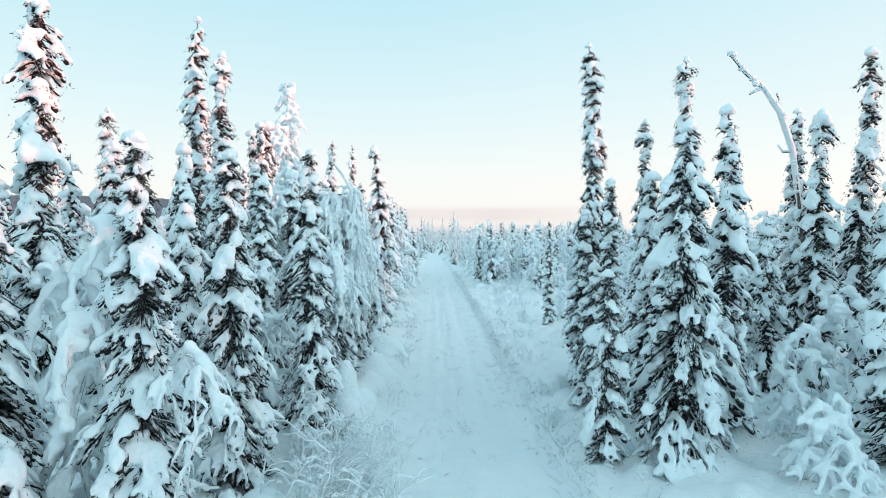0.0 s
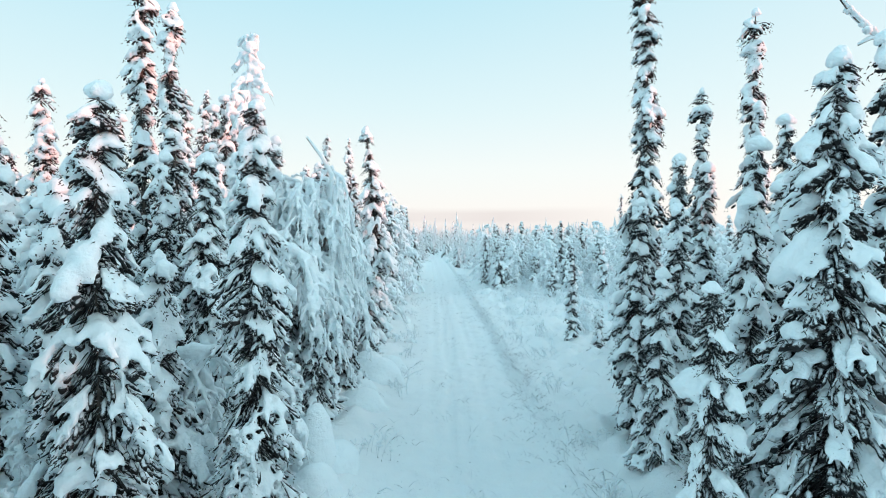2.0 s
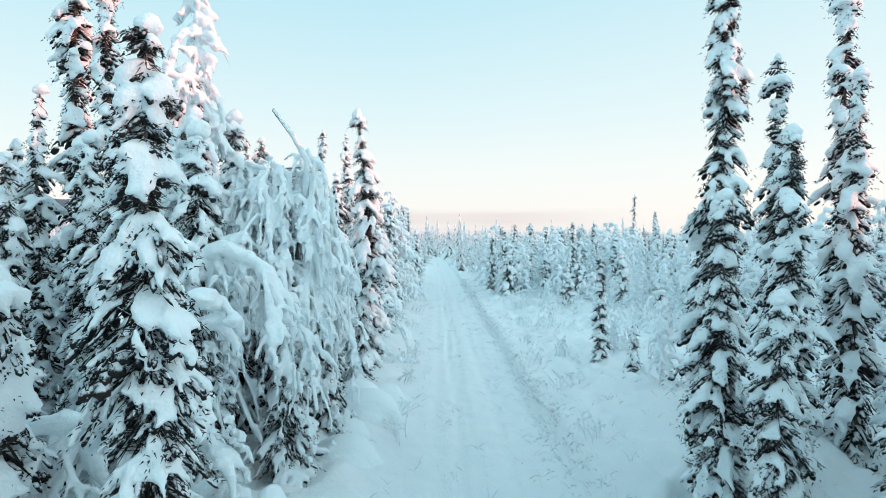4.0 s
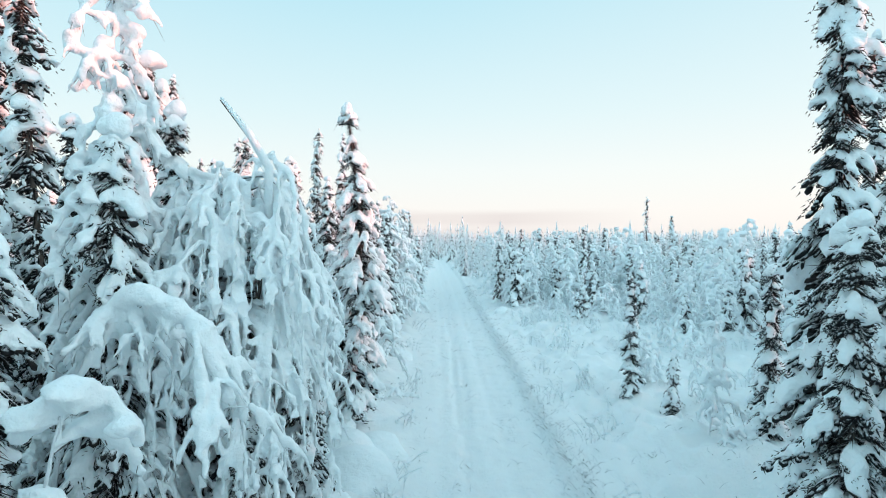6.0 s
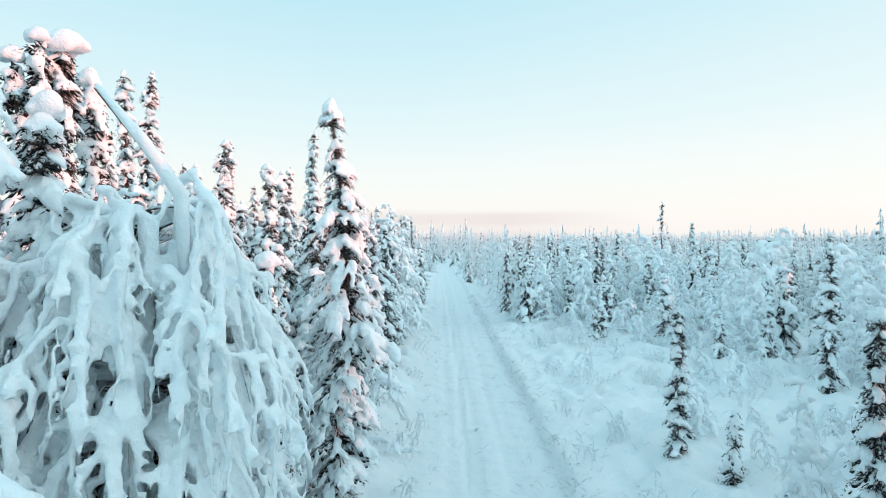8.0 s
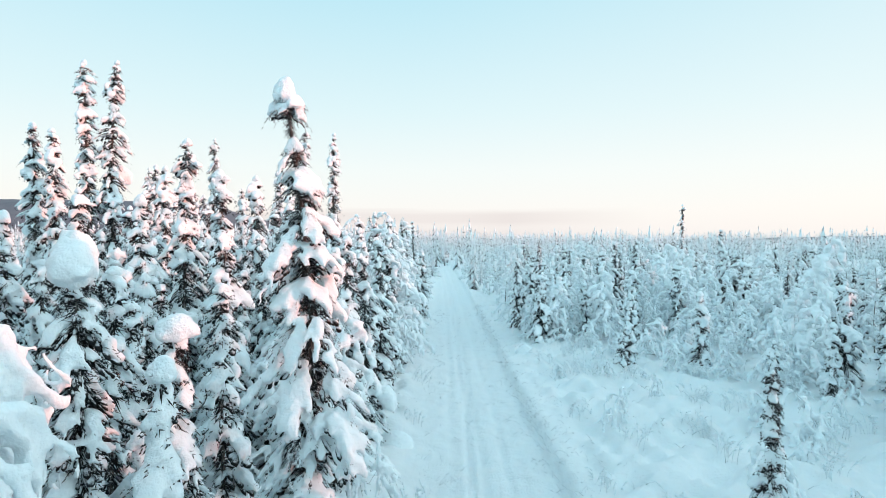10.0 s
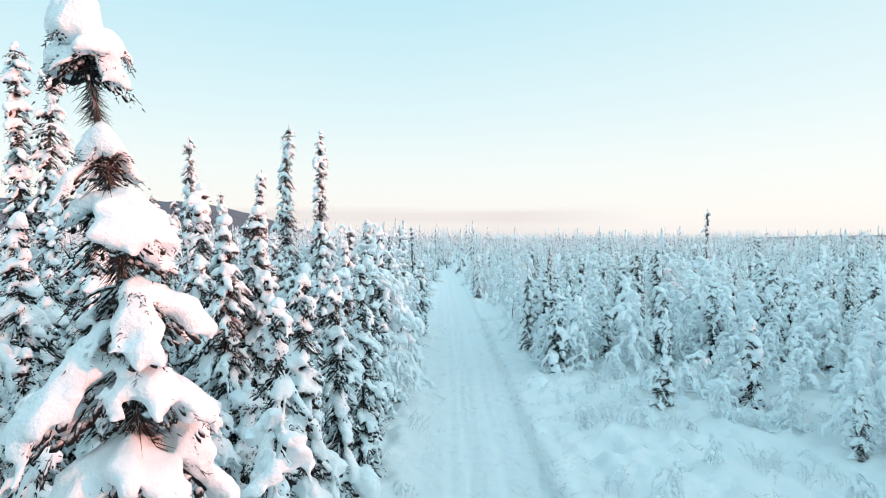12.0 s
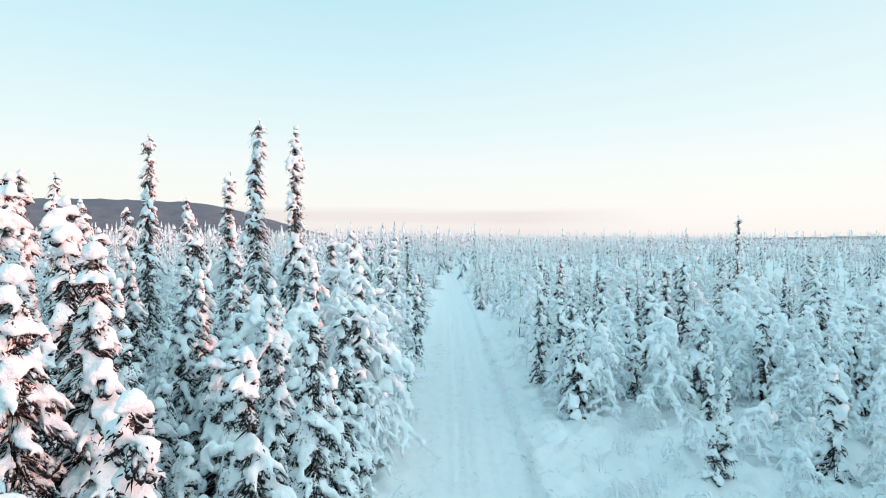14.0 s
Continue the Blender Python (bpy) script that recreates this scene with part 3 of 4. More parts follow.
def dome_shapes(h, r, seed, limbs=55, hang=9, fat=0.05, low=0.10):
    """A birch bowed into a dome: limbs arch out of a few stems, thick with snow, and short twigs hang off them."""
    rng = np.random.default_rng(seed)
    trunk, dark, white = Shape(), Shape(), Shape()
    for k in range(4):
        a = k * 1.6 + rng.random()
        t = np.linspace(0, 1, 6)
        ax = np.stack([0.25 * np.cos(a) * (0.3 + t), 0.25 * np.sin(a) * (0.3 + t), t * h * 0.85 - 0.25 * (t == 0)], 1)
        trunk.add(*tubes(ax[None], np.linspace(0.026, 0.012, 6)[None], 6, rng, 0.1))
        white.add(*tubes(ax[None, 1:] + (0.015, -0.01, 0.02), np.full((1, 5), 0.045) * (0.8 + 0.5 * rng.random((1, 5))), 7, rng, 0.2))
    az = np.arange(limbs) * 2.4 + rng.normal(0, 0.4, limbs)
    u = low + (0.97 - low) * np.sort(rng.random(limbs))[::-1] ** 0.85
    L = r * (0.45 + 0.6 * rng.random(limbs)) * np.sqrt(1 - (0.93 * u) ** 4) + 0.12
    K = 8
    s = np.linspace(0, 1, K)
    swirl = az[:, None] + rng.normal(0, 0.6, (limbs, 1)) * s
    rad = 0.10 + L[:, None] * s ** 0.8
    z = (h * 0.93 * u)[:, None] + L[:, None] * (0.55 * s - (0.7 + 1.5 * rng.random((limbs, 1))) * s ** 2.4)
    P = np.stack([np.cos(swirl) * rad, np.sin(swirl) * rad, np.maximum(z, 0.12)], -1)
    P[:, 1:] += rng.normal(0, 0.035, (limbs, K - 1, 3))
    white.add(*tubes(P, fat * (0.65 + 0.8 * rng.random((limbs, K))) * np.interp(s, [0, 0.4, 1], [0.8, 1.15, 0.7]), 7, rng, 0.18))
    C = along(P, 0.2 + 0.8 * rng.random((limbs, 8))).reshape(-1, 3)
    white.add(*blobs(C + (0, 0, fat * 0.5), fat * (0.5 + 0.9 * rng.random((len(C), 1)) ** 2) * np.array([1.35, 1.35, 0.8]), rng, 0.28, 5, 7))
    inner = P[:, ::2] * np.array([0.8, 0.8, 0.97])
    dark.add(*tubes(inner, np.tile([0.016, 0.012, 0.009, 0.005], (limbs, 1)), 3, rng))
    stems, angle = P, az
    for count, size, long in ((hang, 0.70, 0.46), (4, 0.50, 0.22)):
        N = len(stems) * count
        st = along(stems, 0.2 + 0.8 * rng.random((len(stems), count))).reshape(-1, 3)
        a2 = np.repeat(angle, count) + rng.normal(0, 0.95, N)
        ln = r * long * (0.4 + 1.0 * rng.random(N))
        w = np.linspace(0, 1, 4)
        T = st[:, None] + np.stack([np.cos(a2), np.sin(a2), 0 * a2], 1)[:, None] * (ln[:, None] * 0.42 * w ** 0.7)[..., None]
        T[..., 2] += ln[:, None] * ((0.1 + 0.3 * rng.random((N, 1))) * w - (0.8 + 1.3 * rng.random((N, 1))) * w ** 1.4)
        T[:, 1:] += rng.normal(0, 0.014, (N, 3, 3))
        T[..., 2] = np.maximum(T[..., 2], 0.05 + 0.1 * rng.random((N, 1)))
        white.add(*tubes(T, fat * size * (0.6 + 0.8 * rng.random((N, 4))) * np.array([1.1, 1.1, 0.9, 0.5]), 5 if size > 0.5 else 4, rng, 0.2))
        if size > 0.5:
            C = along(T, 0.2 + 0.8 * rng.random((N, 1)))[:, 0]
            white.add(*blobs(C, fat * (0.45 + 0.9 * rng.random((N, 1)) ** 2) * np.array([1.2, 1.2, 0.9]), rng, 0.25, 4, 6))
        stems, angle = T, a2
    return trunk, dark, fused(white, 0.019, 1, 0.4)

# ---- the trees along the trail ----
TALL = "tall slim spruce, boughs loaded with snow, tip standing clear"
FULL = "full spruce hung with thick snow over dark needles, beside the trail"
BALL = "tall spruce with a snowball tip and heavy drooping boughs"
SMALL = "small snow-laden spruce standing in open snow"
# x, y, height of the tip, radius, detail, cap, club, pillows, label
SPRUCES = [
    # left of the trail
    (-2.52, 4.50, 3.85, 0.62, 0, 0.09, 0, 4, FULL), (-3.75, 4.30, 4.40, 0.85, 0, 0.12, 0, 8, FULL),
    (-2.35, 6.10, 3.95, 0.66, 0, 0.10, 0, 5, FULL), (-3.70, 8.00, 3.60, 0.75, 1, 0.10, 0, 6, FULL),
    (-1.78, 7.45, 4.15, 0.62, 0, 0.08, 0, 4, FULL), (-5.80, 8.00, 6.40, 0.75, 1, 0.13, 0, 5, TALL),
    (-8.35, 13.8, 6.15, 0.60, 1, 0.07, 1, 0, TALL), (-5.55, 12.6, 7.90, 0.62, 1, 0.09, 0, 2, TALL),
    (-4.81, 12.1, 6.95, 0.52, 1, 0.09, 1, 0, TALL), (-4.40, 13.3, 5.70, 0.50, 1, 0.12, 0, 3, TALL),
    (-3.87, 11.4, 4.45, 0.50, 0, 0.12, 0, 3, FULL), (-4.46, 11.1, 4.25, 0.55, 1, 0.12, 0, 3, FULL),
    (-2.78, 11.25, 4.50, 0.40, 0, 0.12, 0, 2, TALL), (-3.05, 9.35, 3.95, 0.70, 0, 0.11, 0, 6, FULL),
    # the SMALL one stands inside the bowed birch, made tall to darken its gaps
    (-2.42, 11.55, 3.85, 0.80, 0, 0.0, 0, 0, SMALL), (-1.88, 12.35, 2.75, 0.52, 0, 0.08, 0, 2, FULL), (-2.00, 10.75, 2.10, 0.45, 0, 0.07, 0, 2, FULL),
    (-2.86, 10.45, 4.22, 0.62, 0, 0.13, 0, 4, FULL), (-4.05, 8.65, 4.40, 0.60, 1, 0.12, 0, 4, FULL),
    (-5.50, 11.7, 4.95, 0.55, 1, 0.10, 0, 2, FULL), (-4.90, 11.6, 4.25, 0.50, 1, 0.12, 0, 2, FULL),
    (-4.35, 13.6, 5.80, 0.48, 0, 0.22, 0, 4, TALL), (-4.58, 13.2, 5.50, 0.45, 1, 0.14, 0, 3, TALL),
    (-4.42, 14.1, 5.50, 0.45, 1, 0.12, 0, 2, TALL), (-7.96, 13.4, 5.10, 0.55, 1, 0.12, 0, 2, TALL),
    (-1.87, 14.9, 5.35, 0.60, 0, 0.12, 0, 1, BALL),
    (-2.40, 14.05, 3.50, 0.42, 0, 0.17, 0, 4, "young spruce under fat snow pillows"),
    (-2.94, 13.8, 4.05, 0.60, 0, 0.08, 0, 6, FULL), (-3.15, 16.7, 2.75, 0.45, 1, 0.09, 0, 2, FULL),
    (-5.85, 20.0, 4.00, 0.50, 1, 0.09, 0, 2, FULL), (-2.25, 13.6, 3.25, 0.45, 1, 0.10, 0, 2, FULL),
    (-2.90, 19.6, 4.85, 0.62, 0, 0.09, 0, 4, FULL), (-3.12, 19.15, 4.72, 0.62, 0, 0.09, 0, 5, FULL),
    (-3.52, 17.4, 4.90, 0.50, 1, 0.08, 0, 2, FULL), (-5.80, 21.2, 6.00, 0.50, 1, 0.11, 1, 0, TALL),
    (-5.15, 22.4, 4.75, 0.50, 1, 0.09, 0, 2, FULL), (-5.47, 21.9, 4.15, 0.50, 1, 0.10, 0, 2, FULL),
    (-4.56, 21.6, 5.30, 0.45, 1, 0.07, 1, 0, TALL), (-2.13, 22.84, 1.75, 0.28, 1, 0.06, 0, 0, SMALL),
    (-3.22, 24.2, 4.20, 0.50, 1, 0.08, 0, 2, FULL), (-4.11, 23.2, 2.30, 0.32, 1, 0.08, 0, 2, SMALL),
    (-8.10, 24.7, 4.80, 0.50, 1, 0.08, 0, 0, TALL), (-8.69, 25.8, 6.05, 0.50, 1, 0.09, 0, 0, TALL),
    (-9.90, 23.0, 6.60, 0.50, 1, 0.08, 0, 0, TALL), (-10.6, 23.3, 6.80, 0.50, 1, 0.08, 0, 0, TALL),
    (-10.3, 26.2, 9.20, 0.62, 1, 0.08, 1, 0, TALL), (-11.15, 26.0, 9.15, 0.62, 1, 0.09, 1, 0, TALL),
    (-10.0, 27.7, 6.35, 0.50, 2, 0.08, 0, 0, TALL), (-9.20, 28.5, 5.65, 0.50, 2, 0.08, 0, 0, TALL),
    (-6.55, 32.8, 8.55, 0.62, 1, 0.05, 0, 0, TALL), (-5.30, 32.4, 8.25, 0.55, 1, 0.09, 0, 0, TALL),
    (-8.05, 34.2, 7.10, 0.52, 1, 0.05, 0, 0, TALL), (-11.3, 35.0, 8.50, 0.62, 1, 0.07, 0, 0, TALL),
    (-10.4, 35.9, 6.35, 0.50, 2, 0.04, 0, 0, TALL), (-13.2, 33.0, 6.95, 0.50, 2, 0.06, 0, 0, TALL),
    (-11.2, 31.3, 5.95, 0.50, 2, 0.08, 0, 0, TALL), (-10.9, 33.0, 5.80, 0.50, 2, 0.08, 0, 0, TALL),
    (-2.60, 34.6, 4.70, 0.42, 1, 0.05, 0, 0, TALL), (-3.70, 32.7, 5.10, 0.45, 2, 0.05, 0, 0, TALL),
    (-3.47, 41.8, 5.10, 0.40, 2, 0.05, 0, 0, TALL), (-2.87, 41.8, 5.00, 0.40, 2, 0.05, 0, 0, TALL),
    # right of the trail
    (3.05, 6.86, 4.40, 0.92, 0, 0.11, 0, 9, "broad spruce with big snow pillows on its boughs"),
    (2.05, 6.85, 2.55, 0.42, 0, 0.08, 0, 2, FULL),
    (3.70, 7.20, 4.70, 0.60, 1, 0.12, 0, 3, FULL), (2.97, 7.85, 3.90, 0.52, 0, 0.12, 0, 4, FULL),
    (2.75, 10.5, 6.60, 0.46, 0, 0.07, 0, 2, TALL), (2.82, 9.30, 3.95, 0.42, 0, 0.09, 0, 3, FULL),
    (2.40, 8.72, 2.55, 0.40, 0, 0.10, 0, 2, FULL), (2.58, 9.95, 3.45, 0.42, 0, 0.09, 0, 3, FULL),
    (2.66, 10.2, 3.35, 0.40, 0, 0.12, 0, 2, FULL), (4.40, 11.9, 4.20, 0.50, 0, 0.14, 0, 3, FULL),
    (4.50, 12.35, 5.55, 0.40, 1, 0.06, 1, 0, TALL), (5.30, 12.1, 6.85, 0.48, 1, 0.09, 1, 1, TALL),
    (5.04, 11.5, 5.10, 0.52, 1, 0.09, 0, 2, FULL), (4.43, 9.80, 4.55, 0.55, 0, 0.12, 0, 3, FULL),
    (6.65, 10.4, 5.35, 0.45, 1, 0.07, 0, 0, TALL), (6.27, 9.16, 5.05, 0.52, 1, 0.09, 1, 0, TALL),
    (7.70, 10.0, 6.35, 0.50, 1, 0.12, 1, 2, TALL), (3.85, 8.9, 3.6, 0.55, 1, 0.12, 0, 3, FULL),
    (3.15, 16.4, 2.55, 0.24, 0, 0.03, 0, 0, SMALL), (4.34, 14.0, 2.85, 0.40, 0, 0.10, 0, 2, SMALL),
    (3.60, 15.6, 1.25, 0.24, 1, 0.05, 0, 0, SMALL), (7.00, 23.1, 1.65, 0.28, 1, 0.05, 0, 0, SMALL),
    (7.95, 20.1, 3.50, 0.36, 1, 0.06, 0, 0, SMALL), (4.68, 26.3, 2.45, 0.28, 0, 0.06, 0, 0, SMALL),
    (4.40, 26.1, 1.30, 0.26, 1, 0.06, 0, 0, SMALL), (5.90, 29.7, 2.30, 0.30, 1, 0.06, 0, 0, SMALL),
    (12.2, 29.9, 3.75, 0.40, 1, 0.07, 0, 0, TALL), (10.8, 33.7, 4.40, 0.40, 1, 0.06, 0, 0, TALL),
    (10.7, 33.2, 3.75, 0.42, 1, 0.06, 0, 0, TALL), (12.2, 41.0, 5.90, 0.42, 1, 0.06, 0, 0, TALL),
    (2.70, 32.4, 3.35, 0.42, 1, 0.06, 0, 0, TALL), (2.20, 33.2, 3.10, 0.40, 1, 0.06, 0, 0, TALL),
    (6.30, 42.6, 3.40, 0.42, 2, 0.06, 0, 0, TALL), (4.70, 38.0, 2.60, 0.42, 2, 0.06, 0, 0, TALL),
]
for i, (x, y, top, r, lod, cap, club, puffs, label) in enumerate(SPRUCES):
    lod = 2 if y > 37 else 1 if y > 22 else lod
    h = top - float(ground_z(x, y)) + 0.04
    form = "ragged" if label == BALL else "column" if label == TALL else "cone"
    wide = r * (0.74 if label == TALL else 0.76) * (1.25 if x < 0 and 15 < y < 40 else 1.0)
    laden = 0.84 if label == SMALL else 0.92 if x < 0 else 0.82
    rolls = 0.30 if label == BALL else 0.10 if puffs > 8 else 0.04 if label == FULL else 0.0
    shapes = spruce_shapes(h, wide, 100 + i, lod, laden, 0.04, club, form, 1.12 if puffs > 8 else 1.0, rolls)
    spruce("spruce_tree", label, x, y, shapes, "spruces along the trail", cap, puffs if puffs > 8 else puffs // 3, 100 + i, 0.085 if puffs > 8 else 0.05)

birch("larch_tree", "tall larch furred white with rime and snow to its tip", -2.97, 10.7, birch_shapes(5.55, 0.62, 290, 74, 7, 0.030, 1.35, (0.0, 0.1), 3, 0.12, 4, 0.020))
RIMED = "birch bowed under snow and rime, its twigs hanging"
# x, y, height, radius, limbs, twigs, snow thickness, droop, lean
BIRCHES = [
    (-3.15, 4.95, 2.95, 0.80, 15, 9, 0.040, 1.8, (0.45, -0.2)),
    (-2.30, 8.90, 2.30, 0.80, 14, 8, 0.040, 1.2, (0.2, 0.0)),
    (-1.75, 16.8, 3.20, 0.80, 18, 9, 0.032, 1.0, (0.1, 0.0)), (-2.45, 26.0, 4.50, 1.10, 26, 11, 0.030, 1.0, (0.1, 0.0)),
    (-2.30, 29.0, 3.70, 0.95, 22, 10, 0.028, 1.0, (0.2, 0.0)), (-3.60, 28.0, 4.60, 1.00, 22, 10, 0.030, 0.9, (0.0, 0.0)),
    (-2.75, 21.3, 2.60, 0.80, 14, 8, 0.034, 1.2, (0.1, 0.0)), (-2.40, 31.5, 4.10, 0.90, 20, 9, 0.028, 0.9, (0.1, 0.0)),
    (-5.6, 33.2, 5.80, 0.90, 18, 9, 0.028, 0.8, (0.2, 0.0)), (-2.75, 17.6, 2.9, 0.8, 26, 10, 0.030, 1.0, (0.1, 0.0)),
    (5.20, 9.90, 4.20, 0.85, 18, 9, 0.032, 1.0, (0.1, 0.0)), (4.35, 6.90, 1.50, 0.60, 14, 9, 0.028, 1.3, (0.2, 0.1)),
    (5.30, 7.60, 1.90, 0.85, 14, 8, 0.042, 1.3, (0.2, 0.0)), (4.10, 5.90, 0.95, 0.60, 14, 9, 0.028, 1.3, (0.1, 0.0)),
    (3.62, 14.35, 1.75, 0.42, 18, 8, 0.026, 1.1, (0.1, 0.0)), (5.40, 27.1, 1.30, 0.65, 12, 7, 0.030, 1.3, (0.4, 0.0)),
    (6.60, 27.3, 1.10, 0.60, 12, 7, 0.030, 1.3, (0.3, 0.0)), (8.60, 27.6, 2.10, 0.70, 14, 8, 0.030, 1.1, (0.2, 0.0)),
    (7.40, 29.3, 1.40, 0.70, 14, 8, 0.030, 1.3, (0.3, 0.0)), (2.85, 31.0, 2.40, 0.70, 18, 9, 0.028, 1.1, (0.2, 0.0)),
    (3.90, 31.4, 2.60, 0.80, 18, 9, 0.026, 1.1, (0.0, 0.0)), (5.20, 31.0, 2.50, 0.80, 18, 9, 0.026, 1.1, (0.1, 0.0)),
]
for i, (x, y, h, r, limbs, twigs, fat, droop, lean) in enumerate(BIRCHES):
    birch("birch_tree", RIMED, x, y, birch_shapes(h, r, 300 + i, limbs, twigs - 2, fat * 1.15, droop, lean, 3, 0.06, 3, 0.021 if y < 18 else 0.026), "birches along the trail")


birch("birch_tree", "birch bowed to a dome, buried under thick snow", -2.30, 11.4, dome_shapes(4.3, 1.0, 295, 92, 8, 0.029, 0.46), "birches along the trail")


def snag():
    """A broken stem that leans out of the bowed birch, snow along it."""
    rng = np.random.default_rng(78)
    P = np.array([[-2.3, 11.4, 0.2], [-2.15, 11.3, 2.0], [-1.90, 11.15, 3.30], [-1.82, 10.95, 3.85], [-1.95, 10.80, 4.12], [-2.15, 10.73, 4.40]])
    base = new("dead_tree")
    base.location = P[0]
    P = P - P[0]
    wood, white = Shape(), Shape()
    wood.add(*tubes(P[None], np.array([[0.024, 0.022, 0.020, 0.016, 0.010, 0.004]]), 6, rng, 0.1))
    white.add(*tubes(P[None, 2:] + np.array([0.01, 0, 0.02]), np.array([[0.03, 0.042, 0.032, 0.012]]), 7, rng, 0.2))
    part("trunk", wood, [BARK], base)
    part("snow_cover", white, [SNOW_TREE], base, "white snow along the upper side")
    tagged(base, "broken leaning stem with snow along it", "tree")


snag()


def arched_sapling(label, path, fat, hang, seed):
    """A young birch bent right over, a roll of snow along its back and laden twigs hanging from it."""
    rng = np.random.default_rng(seed)
    P = np.array(path, float)
    base = new("birch_tree")
    base.location = (P[0, 0], P[0, 1], float(ground_z(P[0, 0], P[0, 1])) - 0.04)
    P = P - np.array(base.location)
    S = len(P)
    fine = along(P[None], np.linspace(0, 1, 4 * S)[None])
    fine[:, 1:-1] = (fine[:, :-2] + fine[:, 1:-1] * 2 + fine[:, 2:]) / 4
    t = np.linspace(0, 1, 4 * S)
    wood, dark, white = Shape(), Shape(), Shape()
    wood.add(*tubes(fine, (0.024 * (1 - 0.75 * t))[None], 6, rng, 0.1))
    back = fine[:, S:] + np.array([0, 0, fat * 0.5])
    white.add(*tubes(back, (fat * np.interp(t[S:], [0.25, 0.5, 0.9, 1.0], [0.35, 0.9, 1.0, 0.6]) * (0.7 + 0.6 * rng.random(3 * S)))[None], 9, rng, 0.15))
    stems, angle = np.repeat(fine[:, S:], hang, axis=0), rng.random(hang) * 6.28
    for count, long, thick in ((1, 0.50, 0.50), (4, 0.24, 0.36)):
        N = len(stems) * count
        st = along(stems, 0.15 + 0.85 * rng.random((len(stems), count))).reshape(-1, 3)
        a = np.repeat(angle, count) + rng.normal(0, 0.9, N)
        ln = long * (0.5 + 0.8 * rng.random(N))
        w = np.linspace(0, 1, 5)
        T = st[:, None] + np.stack([np.cos(a), np.sin(a), 0 * a], 1)[:, None] * (ln[:, None] * 0.7 * w ** 0.8)[..., None]
        T[..., 2] += ln[:, None] * (0.15 * w - (0.6 + 0.8 * rng.random((N, 1))) * w ** 1.7)
        T[..., 2] = np.maximum(T[..., 2], 0.05)
        dark.add(*tubes(T - np.array([0, 0, fat * 0.3]), np.tile([0.007, 0.006, 0.005, 0.004, 0.002], (N, 1)), 3, rng))
        white.add(*tubes(T[:, 1:], fat * thick * (0.6 + 0.7 * rng.random((N, 4))) * np.array([0.8, 1.0, 1.0, 0.7]), 6, rng, 0.2))
        stems, angle = T, a
    part("trunk", wood, [TWIGS], base, "thin bowed stem")
    tagged(part("crown", dark, [TWIGS], base, "bare brown twigs"), kind="stuff")
    tagged(part("snow_cover", fused(white, 0.021, 1, 0.4), [SNOW_TREE], base, "white snow and rime along the twigs"), kind="stuff")
    return tagged(base, label, "tree", "birches along the trail")


arched_sapling("young birch bent level under a thick roll of snow", [(-4.15, 8.3, 0), (-4.10, 8.25, 0.8), (-3.85, 8.15, 1.45), (-3.30, 8.05, 1.66), (-2.75, 7.95, 1.72), (-2.25, 7.90, 1.78)], 0.075, 16, 361)
arched_sapling("birch sapling arched over, thick snow along its back", [(-3.20, 5.05, 0), (-3.18, 5.05, 1.2), (-3.10, 5.0, 2.3), (-3.22, 4.98, 2.66), (-3.42, 4.95, 2.62), (-3.55, 4.95, 2.25)], 0.085, 8, 362)
arched_sapling("birch sapling bowed to the trail, its twigs clotted with snow", [(-2.55, 4.75, 0), (-2.48, 4.70, 1.0), (-2.30, 4.60, 1.85), (-2.10, 4.52, 2.08), (-1.92, 4.46, 1.90), (-1.80, 4.42, 1.45)], 0.050, 11, 363)
arched_sapling("birch bent over in a bow, thick snow along its back", [(-3.35, 10.3, 0), (-3.2, 10.2, 1.5), (-2.85, 10.1, 2.55), (-2.45, 10.0, 2.85), (-2.0, 9.95, 2.65), (-1.75, 9.9, 2.1)], 0.075, 22, 364)


